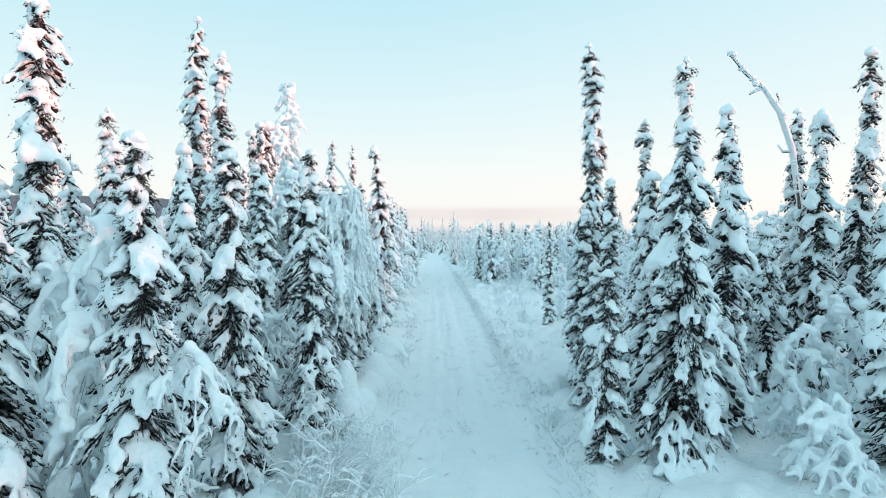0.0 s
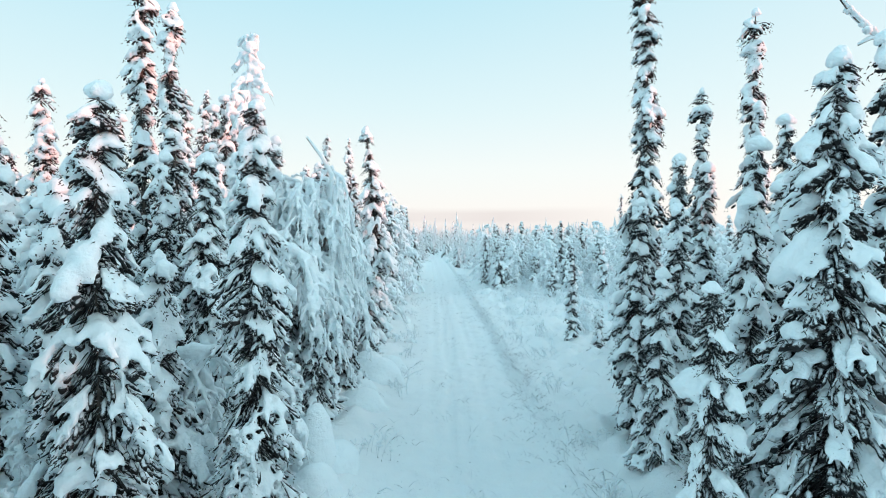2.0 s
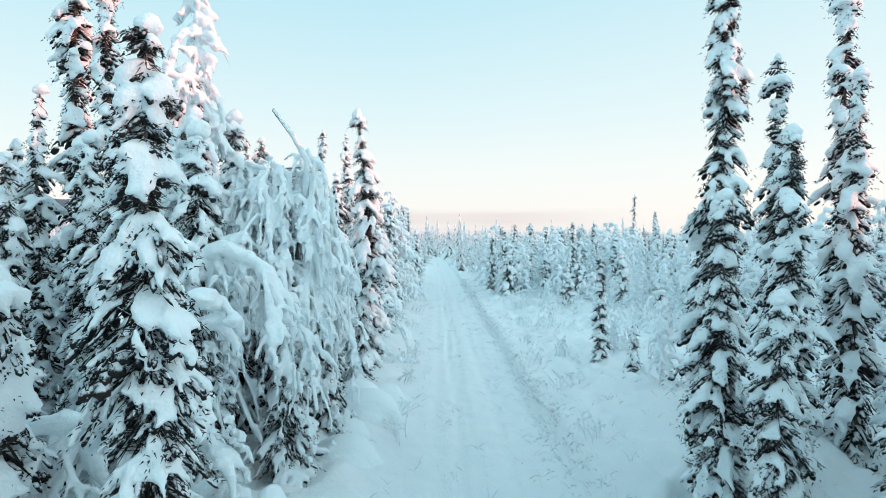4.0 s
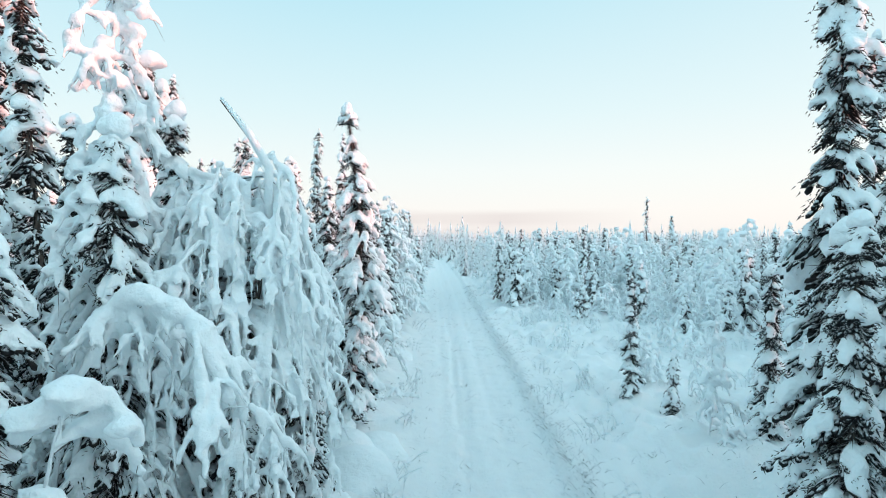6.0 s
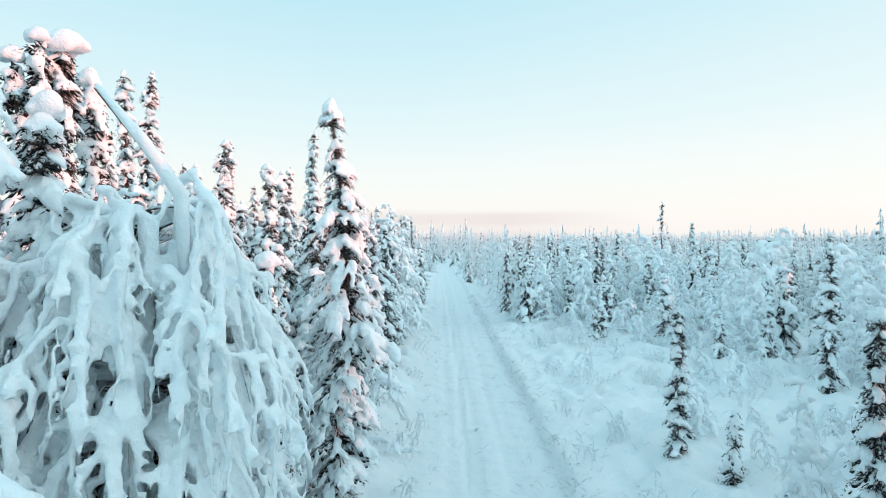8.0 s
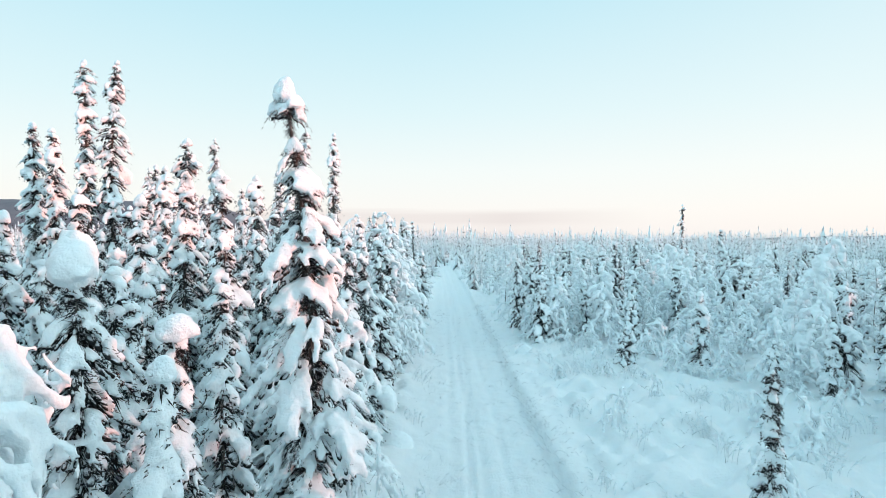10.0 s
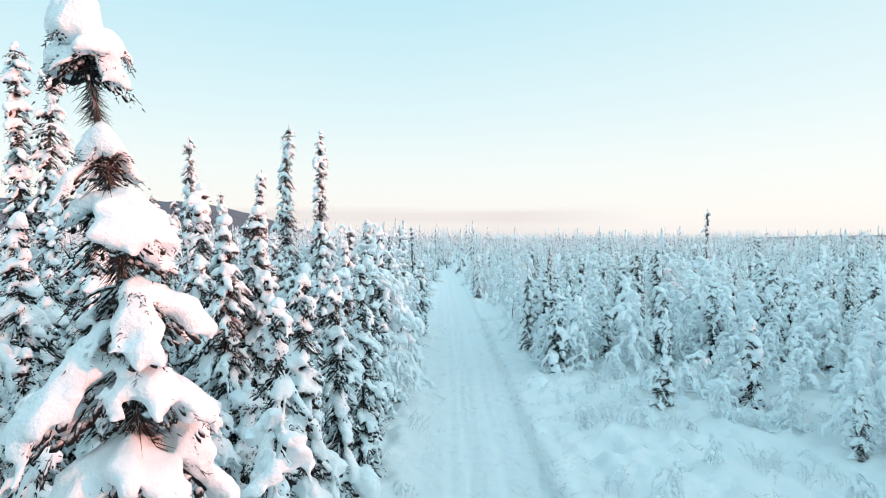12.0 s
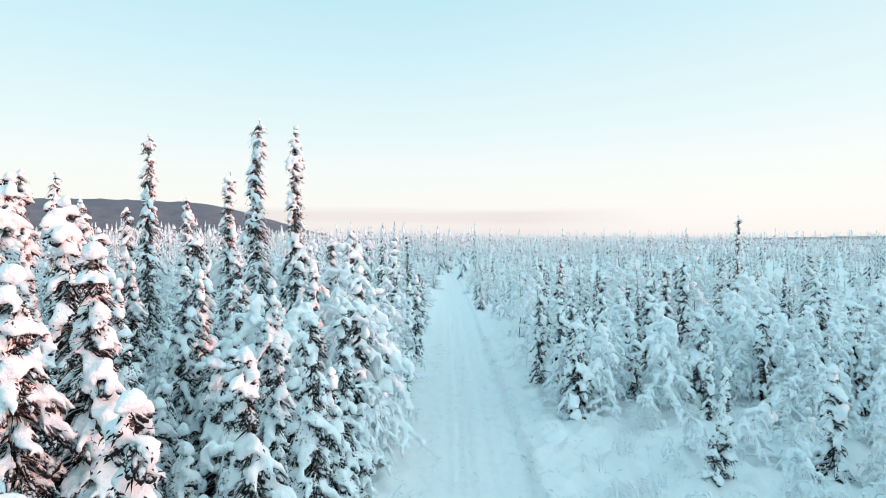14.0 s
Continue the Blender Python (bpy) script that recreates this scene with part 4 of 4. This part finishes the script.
def bent_trunk():
    """A dead leaning stem that bows back over the trees, with snow along its upper side."""
    rng = np.random.default_rng(77)
    P = np.array([[6.95, 10.1, 0.1], [6.75, 10.1, 1.8], [6.55, 10.1, 3.3], [6.35, 10.05, 4.5], [6.08, 10.0, 5.2], [5.78, 10.0, 5.62], [5.42, 9.95, 5.88], [5.12, 9.9, 6.18]])
    base = new("dead_tree")
    base.location = P[0]
    P = P - P[0]
    wood, white, limb = Shape(), Shape(), Shape()
    wood.add(*tubes(P[None], np.array([[0.05, 0.045, 0.04, 0.036, 0.030, 0.024, 0.018, 0.009]]), 7, rng, 0.1))
    Q = P[2:] + np.array([0, 0, 0.03])
    white.add(*tubes(Q[None], np.array([[0.035, 0.05, 0.055, 0.045, 0.04, 0.022]]), 8, rng, 0.25))
    knobs = along(Q[None], rng.random((1, 26)))[0]
    white.add(*blobs(knobs + rng.normal(0, 0.02, knobs.shape), (0.03 + 0.035 * rng.random((26, 1))) * np.array([1.2, 1.0, 0.9]), rng, 0.15))
    T = np.array([[P[5], P[5] + (-0.12, 0, -0.03), P[5] + (-0.25, 0.02, -0.10)], [P[3], P[3] + (-0.15, 0.05, 0.0), P[3] + (-0.22, 0.08, 0.12)], [P[4], P[4] + (0.05, 0.1, 0.2), P[4] + (0.02, 0.15, 0.38)]])
    limb.add(*tubes(T, np.tile([0.016, 0.012, 0.006], (3, 1)), 5, rng))
    white.add(*tubes(T + np.array([0, 0, 0.018]), np.tile([0.03, 0.03, 0.016], (3, 1)), 5, rng, 0.2))
    part("trunk", wood, [BARK], base)
    part("limbs", limb, [BARK], base)
    part("snow_cover", white, [SNOW_TREE], base, "white snow along the upper side")
    tagged(base, "dead bent trunk arching over, snow along its upper side", "tree")


bent_trunk()

# ---- the woods behind, tree by tree ----
pick = np.random.default_rng(11)
taken = [(a[0], a[1]) for a in SPRUCES] + [(a[0], a[1]) for a in BIRCHES]


def free(x, y, gap):
    return all((x - a) ** 2 + (y - b) ** 2 > gap * gap for a, b in taken)


WOODS = "snow-covered spruce among others in the dense woods"
kinds = []
for i in range(9):
    h = (3.0, 3.6, 4.2, 4.8, 3.3, 5.4, 2.6, 4.0, 2.2)[i]
    kinds.append((h, spruce_shapes(h, 0.30 + 0.04 * (i % 4) + 0.02 * h, 500 + i, 1, 0.92, 0.02, i % 2, "column" if i % 3 == 0 else "cone")))
rimed = [(h, birch_shapes(h, 0.72, 540 + i, 22, 6, 0.044, 1.2, (0.15, 0.1), 3, 0.06, 3, 0.027)) for i, h in enumerate((2.4, 3.0, 3.6))]
rimed += [(h, birch_shapes(h, 0.62, 545 + i, 9, 5, 0.030, 1.7, (0.5 - 0.8 * i, 0.2), 3, 0.25, 2, 0.021)) for i, h in enumerate((0.9, 1.2))]
models = {}


def plant(kind, x, y, turn, size):
    """One more tree of a kind: the first is built, the rest share its meshes."""
    where = Matrix.LocRotScale((x, y, float(ground_z(x, y)) - 0.05), Euler((0, 0, turn)), None)
    if kind in models:
        ob = copy_thing(models[kind], where)
    elif kind < 10:
        ob = spruce("spruce_tree", WOODS, 0, 0, kinds[kind][1], "spruces in the woods", 0.07 + 0.02 * (kind % 3), kind % 3, 560 + kind)
        ob.matrix_basis = where
        models[kind] = ob
    else:
        ob = birch("birch_tree", "rimed birch sapling among the spruces" if kind < 13 else "low birch sapling bent over under snow in the clearing",
                   0, 0, rimed[kind - 10][1], "birches in the woods" if kind < 13 else "bent saplings in the clearing")
        ob.matrix_basis = where
        models[kind] = ob
    ob.scale = (size, size, size)
    taken.append((x, y))


crowd = []


def sow(count, xa, xb, ya, yb, gap, low, high, share, test=None):
    """Trees at free places; those far off or behind go to the crowd, which is joined."""
    made = tries = 0
    while made < count and tries < count * 30:
        tries += 1
        x, y = xa + (xb - xa) * pick.random(), ya + (yb - ya) * pick.random()
        if (test and not test(x, y)) or not free(x, y, gap):
            continue
        h = low + (high - low) * pick.random()
        if pick.random() < share:
            kind = 10 + int(pick.integers(0, 3))
            size = min(h, 3.6) / rimed[kind - 10][0]
        else:
            kind = int(np.argmin([abs(k[0] - h) + 0.9 * pick.random() for k in kinds]))
            size = h / kinds[kind][0]
        if y > 37.5 or x < -9.5 or y < 2 or x > 13.5:
            crowd.append((x, y, pick.random() * 6.28, h, kind >= 10))
            taken.append((x, y))
        else:
            plant(kind, x, y, pick.random() * 6.28, size)
        made += 1


left = lambda x, y: x < trail_x(y) - 1.9
sow(30, -9, -2.2, 2.5, 14, 0.75, 2.2, 4.4, 0.15, left)
sow(72, -12, -2.2, 14, 32, 0.72, 2.4, 5.0, 0.06, left)
sow(44, -14, -2.4, 32, 52, 0.85, 2.8, 4.8, 0.3, left)
sow(30, -7, -1.9, 14.5, 22, 0.5, 1.8, 3.9, 0.05, left)
sow(26, -5.5, -1.9, 22, 33, 0.5, 1.8, 3.9, 0.5, left)
sow(22, -3.4, -1.9, 23.5, 46, 0.5, 1.6, 3.6, 0.55, lambda x, y: x < trail_x(y) - 1.6)
# spruces added out of view on the right, to shade the left-hand trees
sow(20, 7.6, 15, 3.9, 9.5, 0.9, 4.3, 5.6, 0.0)
sow(12, 3.8, 9, 5.5, 13, 0.8, 2.0, 4.2, 0.25)
sow(110, 1.9, 16, 30.6, 48, 0.70, 2.0, 3.7, 0.50, lambda x, y: x > trail_x(y) + 1.75)
sow(36, 2.3, 15, 29.8, 31.6, 0.5, 1.5, 2.9, 0.62, lambda x, y: x > trail_x(y) + 2.2)
sow(16, -4.2, -1.7, 3.4, 14, 0.45, 0.7, 1.5, 1.0, lambda x, y: x < trail_x(y) - 1.7)
sow(56, 8.6, 20, 14, 30.5, 0.9, 2.2, 4.0, 0.5)
sow(13, 6.6, 10, 22.5, 29.5, 0.7, 1.3, 2.3, 0.85)
for i in range(58):
    x, y = 2.3 + 6.2 * pick.random() ** 0.9, 13 + 16.5 * pick.random()
    if x > trail_x(y) + 1.9 and free(x, y, 0.5):
        plant(13 + i % 2, x, y, pick.random() * 6.28, 0.45 + 0.75 * pick.random() ** 1.5)
# the woods close in to the left and behind
sow(26, -15, -8.8, 2, 30, 0.9, 2.6, 4.6, 0.25)
sow(20, -11, -2.8, -9, 2, 0.9, 2.4, 4.2, 0.25)
sow(12, 3.4, 10, -10, 1, 1.0, 1.8, 2.8, 0.3)



def make_crowd():
    """The trees of the crowd in one mesh."""
    simple = [(3.6, spruce_shapes(3.6, 0.36 + 0.05 * i, 620 + i, 2, 0.95, 0.03, i % 2, "column" if i % 2 else "cone")[:3]) for i in range(6)]
    bushy = [(3.0, birch_shapes(3.0, 0.75, 630 + i, 12, 5, 0.055, 1.1, (0.1, 0.1), 2, 0.06, 3)) for i in range(3)]
    rng = np.random.default_rng(64)
    s = Shape()
    for x, y, turn, h, birchy in crowd:
        tall, shapes = (bushy if birchy else simple)[int(rng.integers(0, 3 if birchy else 6))]
        size = h / tall
        c, d = math.cos(turn) * size, math.sin(turn) * size
        for slot, shape in enumerate(shapes):
            p, f, _ = shape.arrays()
            s.add(np.stack([p[:, 0] * c - p[:, 1] * d + x, p[:, 0] * d + p[:, 1] * c + y, p[:, 2] * size + float(ground_z(x, y)) - 0.05], 1), f, slot)
    return tagged(new("woods", s.mesh("woods", BARK, NEEDLES, SNOW_TREE)), "snow-covered spruces and birches deeper in the woods", "woods", kind="stuff")


make_crowd()

# ---- the far woods, past counting ----


def far_template(h, r, levels, ring, seed, rough, bush=False, needles=0.62, snow=1.0):
    """A light tree for the distance: stem, dark boughs, snow lumps."""
    rng = np.random.default_rng(seed)
    s = Shape()
    s.add(*spikes(np.array([[0, 0, -0.2]]), np.array([[0, 0, h * 0.95]]), np.array([0.085]), rng), slot=1)
    z = np.repeat(np.linspace(0.08, 0.96, levels), ring) * h
    z = z + rng.normal(0, 0.05, len(z))
    u = np.clip(z / h, 0, 1)
    az = rng.random(len(z)) * 6.28
    L = r * np.interp(u, [0, 0.1, 0.5, 1], [0.9, 1.0, 0.62, 0.08]) * (0.6 + 0.7 * rng.random(len(z)))
    out = np.stack([np.cos(az), np.sin(az), 0 * az], 1)
    base = np.stack([0 * z, 0 * z, z], 1)
    tip = base + out * L[:, None] - np.array([0, 0, 1]) * (L * 0.95)[:, None]
    fat = rough * (0.045 + 0.10 * np.sqrt(L)) * (1.08 - 0.62 * u)
    low = np.array([0, 0, 1.0]) * (fat * 1.3)[:, None]
    if bush:
        tip = base + out * (L * 1.3)[:, None] - np.array([0, 0, 1]) * (L * 0.5 - 0.1)[:, None]
        fat = fat * 0.62
    s.add(*spikes(base + out * L[:, None] * 0.2 - low, tip - low * 0.8, fat * (0.12 if bush else needles), rng), slot=1)
    W = np.stack([base + out * L[:, None] * 0.35, tip], 1)
    s.add(*tubes(W, fat[:, None] * snow * np.array([1.05, 0.75]), 3, rng, 0.3, shut=False))
    s.add(*spikes(np.array([[0, 0, 0.80 * h]]), np.array([[0, 0, 1.0 * h]]), np.array([0.07 + 0.05 * rough]), rng))
    return s.arrays()


def far_woods(name, label, spots, templates, seed):
    rng = np.random.default_rng(seed)
    s = Shape()
    for x, y, size, k in spots:
        points, faces, slots = templates[k]
        a = rng.random() * 6.28
        c, d = math.cos(a) * size, math.sin(a) * size
        p = np.stack([points[:, 0] * c - points[:, 1] * d + x, points[:, 0] * d + points[:, 1] * c + y, points[:, 2] * size], 1)
        s.points.append(p)
        s.faces.append(faces + s.count)
        s.slots.append(slots)
        s.count += len(points)
    return tagged(new(name, s.mesh(name, SNOW_TREE, NEEDLES)), label, "woods", kind="stuff")


spot = np.random.default_rng(21)
# out-of-view trees added to the right, to block the low sun
shade_belt = [(x, y, (3.3 + 1.2 * spot.random()) / 3.0, int(spot.integers(0, 4))) for x, y in zip(9 + 16 * spot.random(240), -10 + 34 * spot.random(240)) if x > 14 or y < 4]


# an unseen stand of taller trees, added towards the sun for its shadow
def shade_stand_height(y, c):
    """Height of the unseen stand, set for its shadow: one dip admits the sun."""
    return 7.0 + 1.5 * float(step(-21, -13, y)) - 1.1 * float(step(-10, -7, y) - step(-4, -1, y)) + 2.2 * c


shade_belt += [(88 + 24 * a, -90 + 215 * b, shade_stand_height(-90 + 215 * b, c) / 3.0, k % 4) for k, (a, b, c) in enumerate(spot.random((850, 3)))]


def scatter(count, near, far, low, high, kinds_to, aim=0, wide=56):
    """Places ahead of the trail's start between two distances, off the trail."""
    out = []
    while len(out) < count:
        d = math.sqrt(near ** 2 + (far ** 2 - near ** 2) * spot.random())
        a = math.radians(aim - wide + 2 * wide * spot.random())
        x, y = d * math.sin(a), d * math.cos(a)
        if (y < 88 and abs(x - trail_x(y)) < (1.7 if y < 60 else 1.35)):
            continue
        if -13 < x < 17 and y < 31 or (y < 50 and -14 < x < 16.5):
            continue
        h = low + (high - low) * spot.random() ** 2
        if x < -2:
            h *= 1.25
        out.append((x, y, h / 3.0, int(spot.integers(*kinds_to))))
    return out


mid_kinds = [far_template(3.0, 0.36 + 0.05 * (i % 3), 15, 3, 700 + i, 0.82, False, 0.55, 1.1) for i in range(6)]
mid_kinds += [far_template(2.4, 0.62, 11, 4, 710 + i, 0.95, True, 0.1, 1.2) for i in range(8)]
low_kinds = [far_template(3.0, 0.42, 8, 3, 720 + i, 0.80, i > 3, 0.75, 1.05) for i in range(8)]
tiny_kinds = [far_template(3.0, 0.52, 5, 2, 740 + i, 1.15, False, 1.0, 0.9) for i in range(5)]
tiny_kinds += [far_template(3.0, 0.60, 3, 2, 750 + i, 1.6, False, 1.1, 0.8) for i in range(3)]
far_woods("woods", "dense snow-covered spruce woods past the clearing", scatter(1500, 24, 75, 1.7, 3.6, (0, 14)), mid_kinds, 31)
far_woods("woods", "far snow-covered spruce woods", scatter(3200, 75, 200, 2.5, 5.6, (0, 8)) + [(1.8, 95, 2.4, 0), (7.2, 86, 2.0, 1)], low_kinds, 32)
far_woods("woods", "woods fading to the horizon under snow, with unseen trees added for shade", scatter(4000, 200, 620, 4.3, 9.0, (0, 5)) + scatter(2400, 620, 1500, 6.5, 13.0, (5, 8)) + scatter(600, 26, 85, 2.6, 4.4, (0, 4), 105, 45) +
          scatter(300, 20, 90, 2.0, 4.5, (0, 5), -105, 50) + shade_belt, tiny_kinds, 33)

# ---- low growth ----


def shrub(x, y, size, seed, lean=0.0):
    """A tuft of bare rimed twigs."""
    rng = np.random.default_rng(seed)
    m = 26 if size > 0.7 else 12
    az = rng.random(m) * 6.28
    aim = rng.random() * 6.28
    w = np.linspace(0, 1, 5)
    ln = size * (0.35 + 0.65 * rng.random(m))
    foot = rng.normal(0, 0.16 * size + 0.05, (m, 2))
    tilt = 0.25 + 0.5 * rng.random(m)
    P = np.zeros((m, 5, 3))
    P[..., 0] = foot[:, :1] + ((np.cos(az) * 0.5 + np.cos(aim) * 0.5 + lean) * ln * tilt)[:, None] * w ** 1.6
    P[..., 1] = foot[:, 1:] + ((np.sin(az) * 0.5 + np.sin(aim) * 0.5) * ln * tilt)[:, None] * w ** 1.6
    P[..., 2] = ln[:, None] * (w * 0.95 - 0.5 * tilt[:, None] * w * w) - 0.06 * (1 - w)
    dark, white = Shape(), Shape()
    dark.add(*tubes(P, np.tile([0.004, 0.0035, 0.003, 0.002, 0.0015], (m, 1)), 3, rng))
    st = along(P, 0.35 + 0.6 * rng.random((m, 5))).reshape(-1, 3)
    a2 = np.repeat(az, 5) + rng.normal(0, 1.0, m * 5)
    l2 = np.repeat(ln, 5) * (0.12 + 0.2 * rng.random(m * 5))
    T = np.stack([st, st + np.stack([np.cos(a2), np.sin(a2), 0.7 + 0 * a2], 1) * l2[:, None] * 0.6, st + np.stack([np.cos(a2), np.sin(a2), 0.4 + 0 * a2], 1) * l2[:, None]], 1)
    dark.add(*spikes(T[:, 0], T[:, 2], np.full(len(T), 0.003), rng))
    Q = np.concatenate([along(P, np.tile([0.4, 0.7, 1.0], (m, 1))), T])
    Q[..., 2] += 0.006
    on = rng.random(len(Q)) < 0.5
    white.add(*tubes(Q[on], np.tile([0.007, 0.009, 0.005], (int(on.sum()), 1)), 4, rng, 0.4))
    C = along(P, 0.5 + 0.5 * rng.random((m, 1)))[:, 0]
    white.add(*blobs(C, (0.010 + 0.016 * rng.random((m, 1))) * np.array([1.2, 1.2, 0.8]), rng, 0.2, 4, 6))
    base = new("shrub")
    base.location = (x, y, float(ground_z(x, y)))
    tagged(part("stem_tuft", dark, [TWIGS], base, "thin bare brown twigs"), kind="stuff")
    tagged(part("snow_cover", white, [SNOW_TREE], base, "rime and snow on the twigs"), kind="stuff")
    return tagged(base, "low bare shrub, twigs furred with rime, in deep snow", "shrub", "shrubs beside the trail")


rng_s = np.random.default_rng(41)
shrubs = [(-0.95, 5.6, 1.3), (-1.1, 6.2, 1.1), (-1.3, 5.3, 1.3), (-1.5, 6.6, 0.9), (-0.9, 5.1, 1.1), (-1.2, 5.8, 1.2), (-1.05, 6.9, 0.9), (-0.95, 7.4, 0.7), (-1.05, 9.6, 0.45), (-0.95, 12.6, 0.5), (-1.0, 13.3, 0.55),
          (-1.05, 17.4, 0.6), (-1.1, 18.2, 0.55), (-1.0, 15.5, 0.4), (1.6, 8.0, 0.45), (1.75, 9.7, 0.4), (1.85, 12.0, 0.5), (1.9, 14.3, 0.6), (2.4, 15.2, 0.6),
          (1.7, 16.4, 0.55), (2.6, 17.5, 0.6), (3.8, 17.3, 0.5), (2.0, 18.6, 0.5), (2.9, 20.3, 0.55), (2.3, 22.2, 0.5), (4.4, 20.8, 0.6), (5.2, 18.6, 0.6),
          (5.6, 22.4, 0.6), (2.5, 25.6, 0.5), (3.2, 27.3, 0.7), (3.7, 28.4, 0.6), (-1.3, 22.0, 0.5), (-1.4, 25.2, 0.6), (6.0, 25.0, 0.6), (6.8, 20.6, 0.7), (-1.5, 30.2, 0.6)]
for _ in range(46):
    x, y = 1.9 + 6.5 * rng_s.random(), 11.5 + 18.5 * rng_s.random()
    if x > trail_x(y) + 1.7:
        shrubs.append((x, y, 0.30 + 0.45 * rng_s.random()))
for i, (x, y, size) in enumerate(shrubs):
    shrub(x, y, size, 800 + i, 0.3 if x < 0 else -0.1)


def mound(x, y, a, b, c, seed):
    points, faces, _ = PILLOWS[seed % 6].arrays()
    s = Shape()
    s.add(points * np.array([a, b, c]) * 1.25, faces)
    ob = new("snow_mound", s.mesh("snow_mound", SNOW_TREE))
    ob.location = (x, y, float(ground_z(x, y)) - 0.02)
    return tagged(ob, "rounded mound of fresh snow over a buried bush", "snow", "snow mounds")


for i, (x, y, a, b, c) in enumerate([(-1.55, 5.0, 0.4, 0.35, 0.32), (-1.45, 8.1, 0.32, 0.28, 0.42), (-1.62, 8.85, 0.27, 0.27, 0.85), (-1.4, 9.0, 0.3, 0.3, 0.25), (-1.7, 12.4, 0.4, 0.35, 0.28), (-1.9, 5.6, 0.35, 0.3, 0.4),
                                     (2.2, 7.2, 0.4, 0.35, 0.25), (4.0, 8.0, 0.5, 0.4, 0.4), 
                                     (1.9, 28.4, 0.3, 0.25, 0.28),  (-1.6, 20.6, 0.4, 0.4, 0.25),
                                     (-1.50, 13.2, 0.55, 0.5, 0.38), (-1.75, 13.9, 0.5, 0.45, 0.45), (-1.35, 14.3, 0.4, 0.4, 0.26), (-1.55, 11.6, 0.45, 0.4, 0.30)]):
    mound(x, y, a, b, c, 900 + i)


def stalks():
    """Dry stalks and twig tips that poke out of the packed snow."""
    rng = np.random.default_rng(51)
    n_clumps = 1000
    y = 4 + 38 * rng.random(n_clumps) ** 1.4
    side = rng.choice([-0.95, -0.1, 0.85, 1.21, 1.6, 2.4, 4.0], n_clumps, p=[0.12, 0.05, 0.07, 0.40, 0.13, 0.11, 0.12])
    x = trail_x(y) + side + rng.normal(0, 0.16, n_clumps) * np.where(side == 1.21, 0.3, 1 + np.abs(side) * 0.5)
    m = 6
    X, Y = np.repeat(x, m) + rng.normal(0, 0.10, n_clumps * m), np.repeat(y, m) + rng.normal(0, 0.10, n_clumps * m)
    Z = ground_z(X, Y)
    a, ln = rng.random(n_clumps * m) * 6.28, 0.05 + 0.16 * rng.random(n_clumps * m) ** 2
    w = np.linspace(0, 1, 3)
    P = np.stack([X, Y, Z - 0.02], 1)[:, None] + np.stack([np.cos(a) * 0.8, np.sin(a) * 0.8, 0.75 + 0 * a], 1)[:, None] * (ln[:, None] * w)[..., None]
    P[:, 2, 2] -= ln * 0.25
    s = Shape()
    s.add(*tubes(P, np.tile([0.0055, 0.004, 0.0025], (len(P), 1)), 3, rng))
    tagged(new("stalks", s.mesh("stalks", TWIGS)), "dry brown stalks poking out of the snow", "stalks", kind="stuff")


stalks()
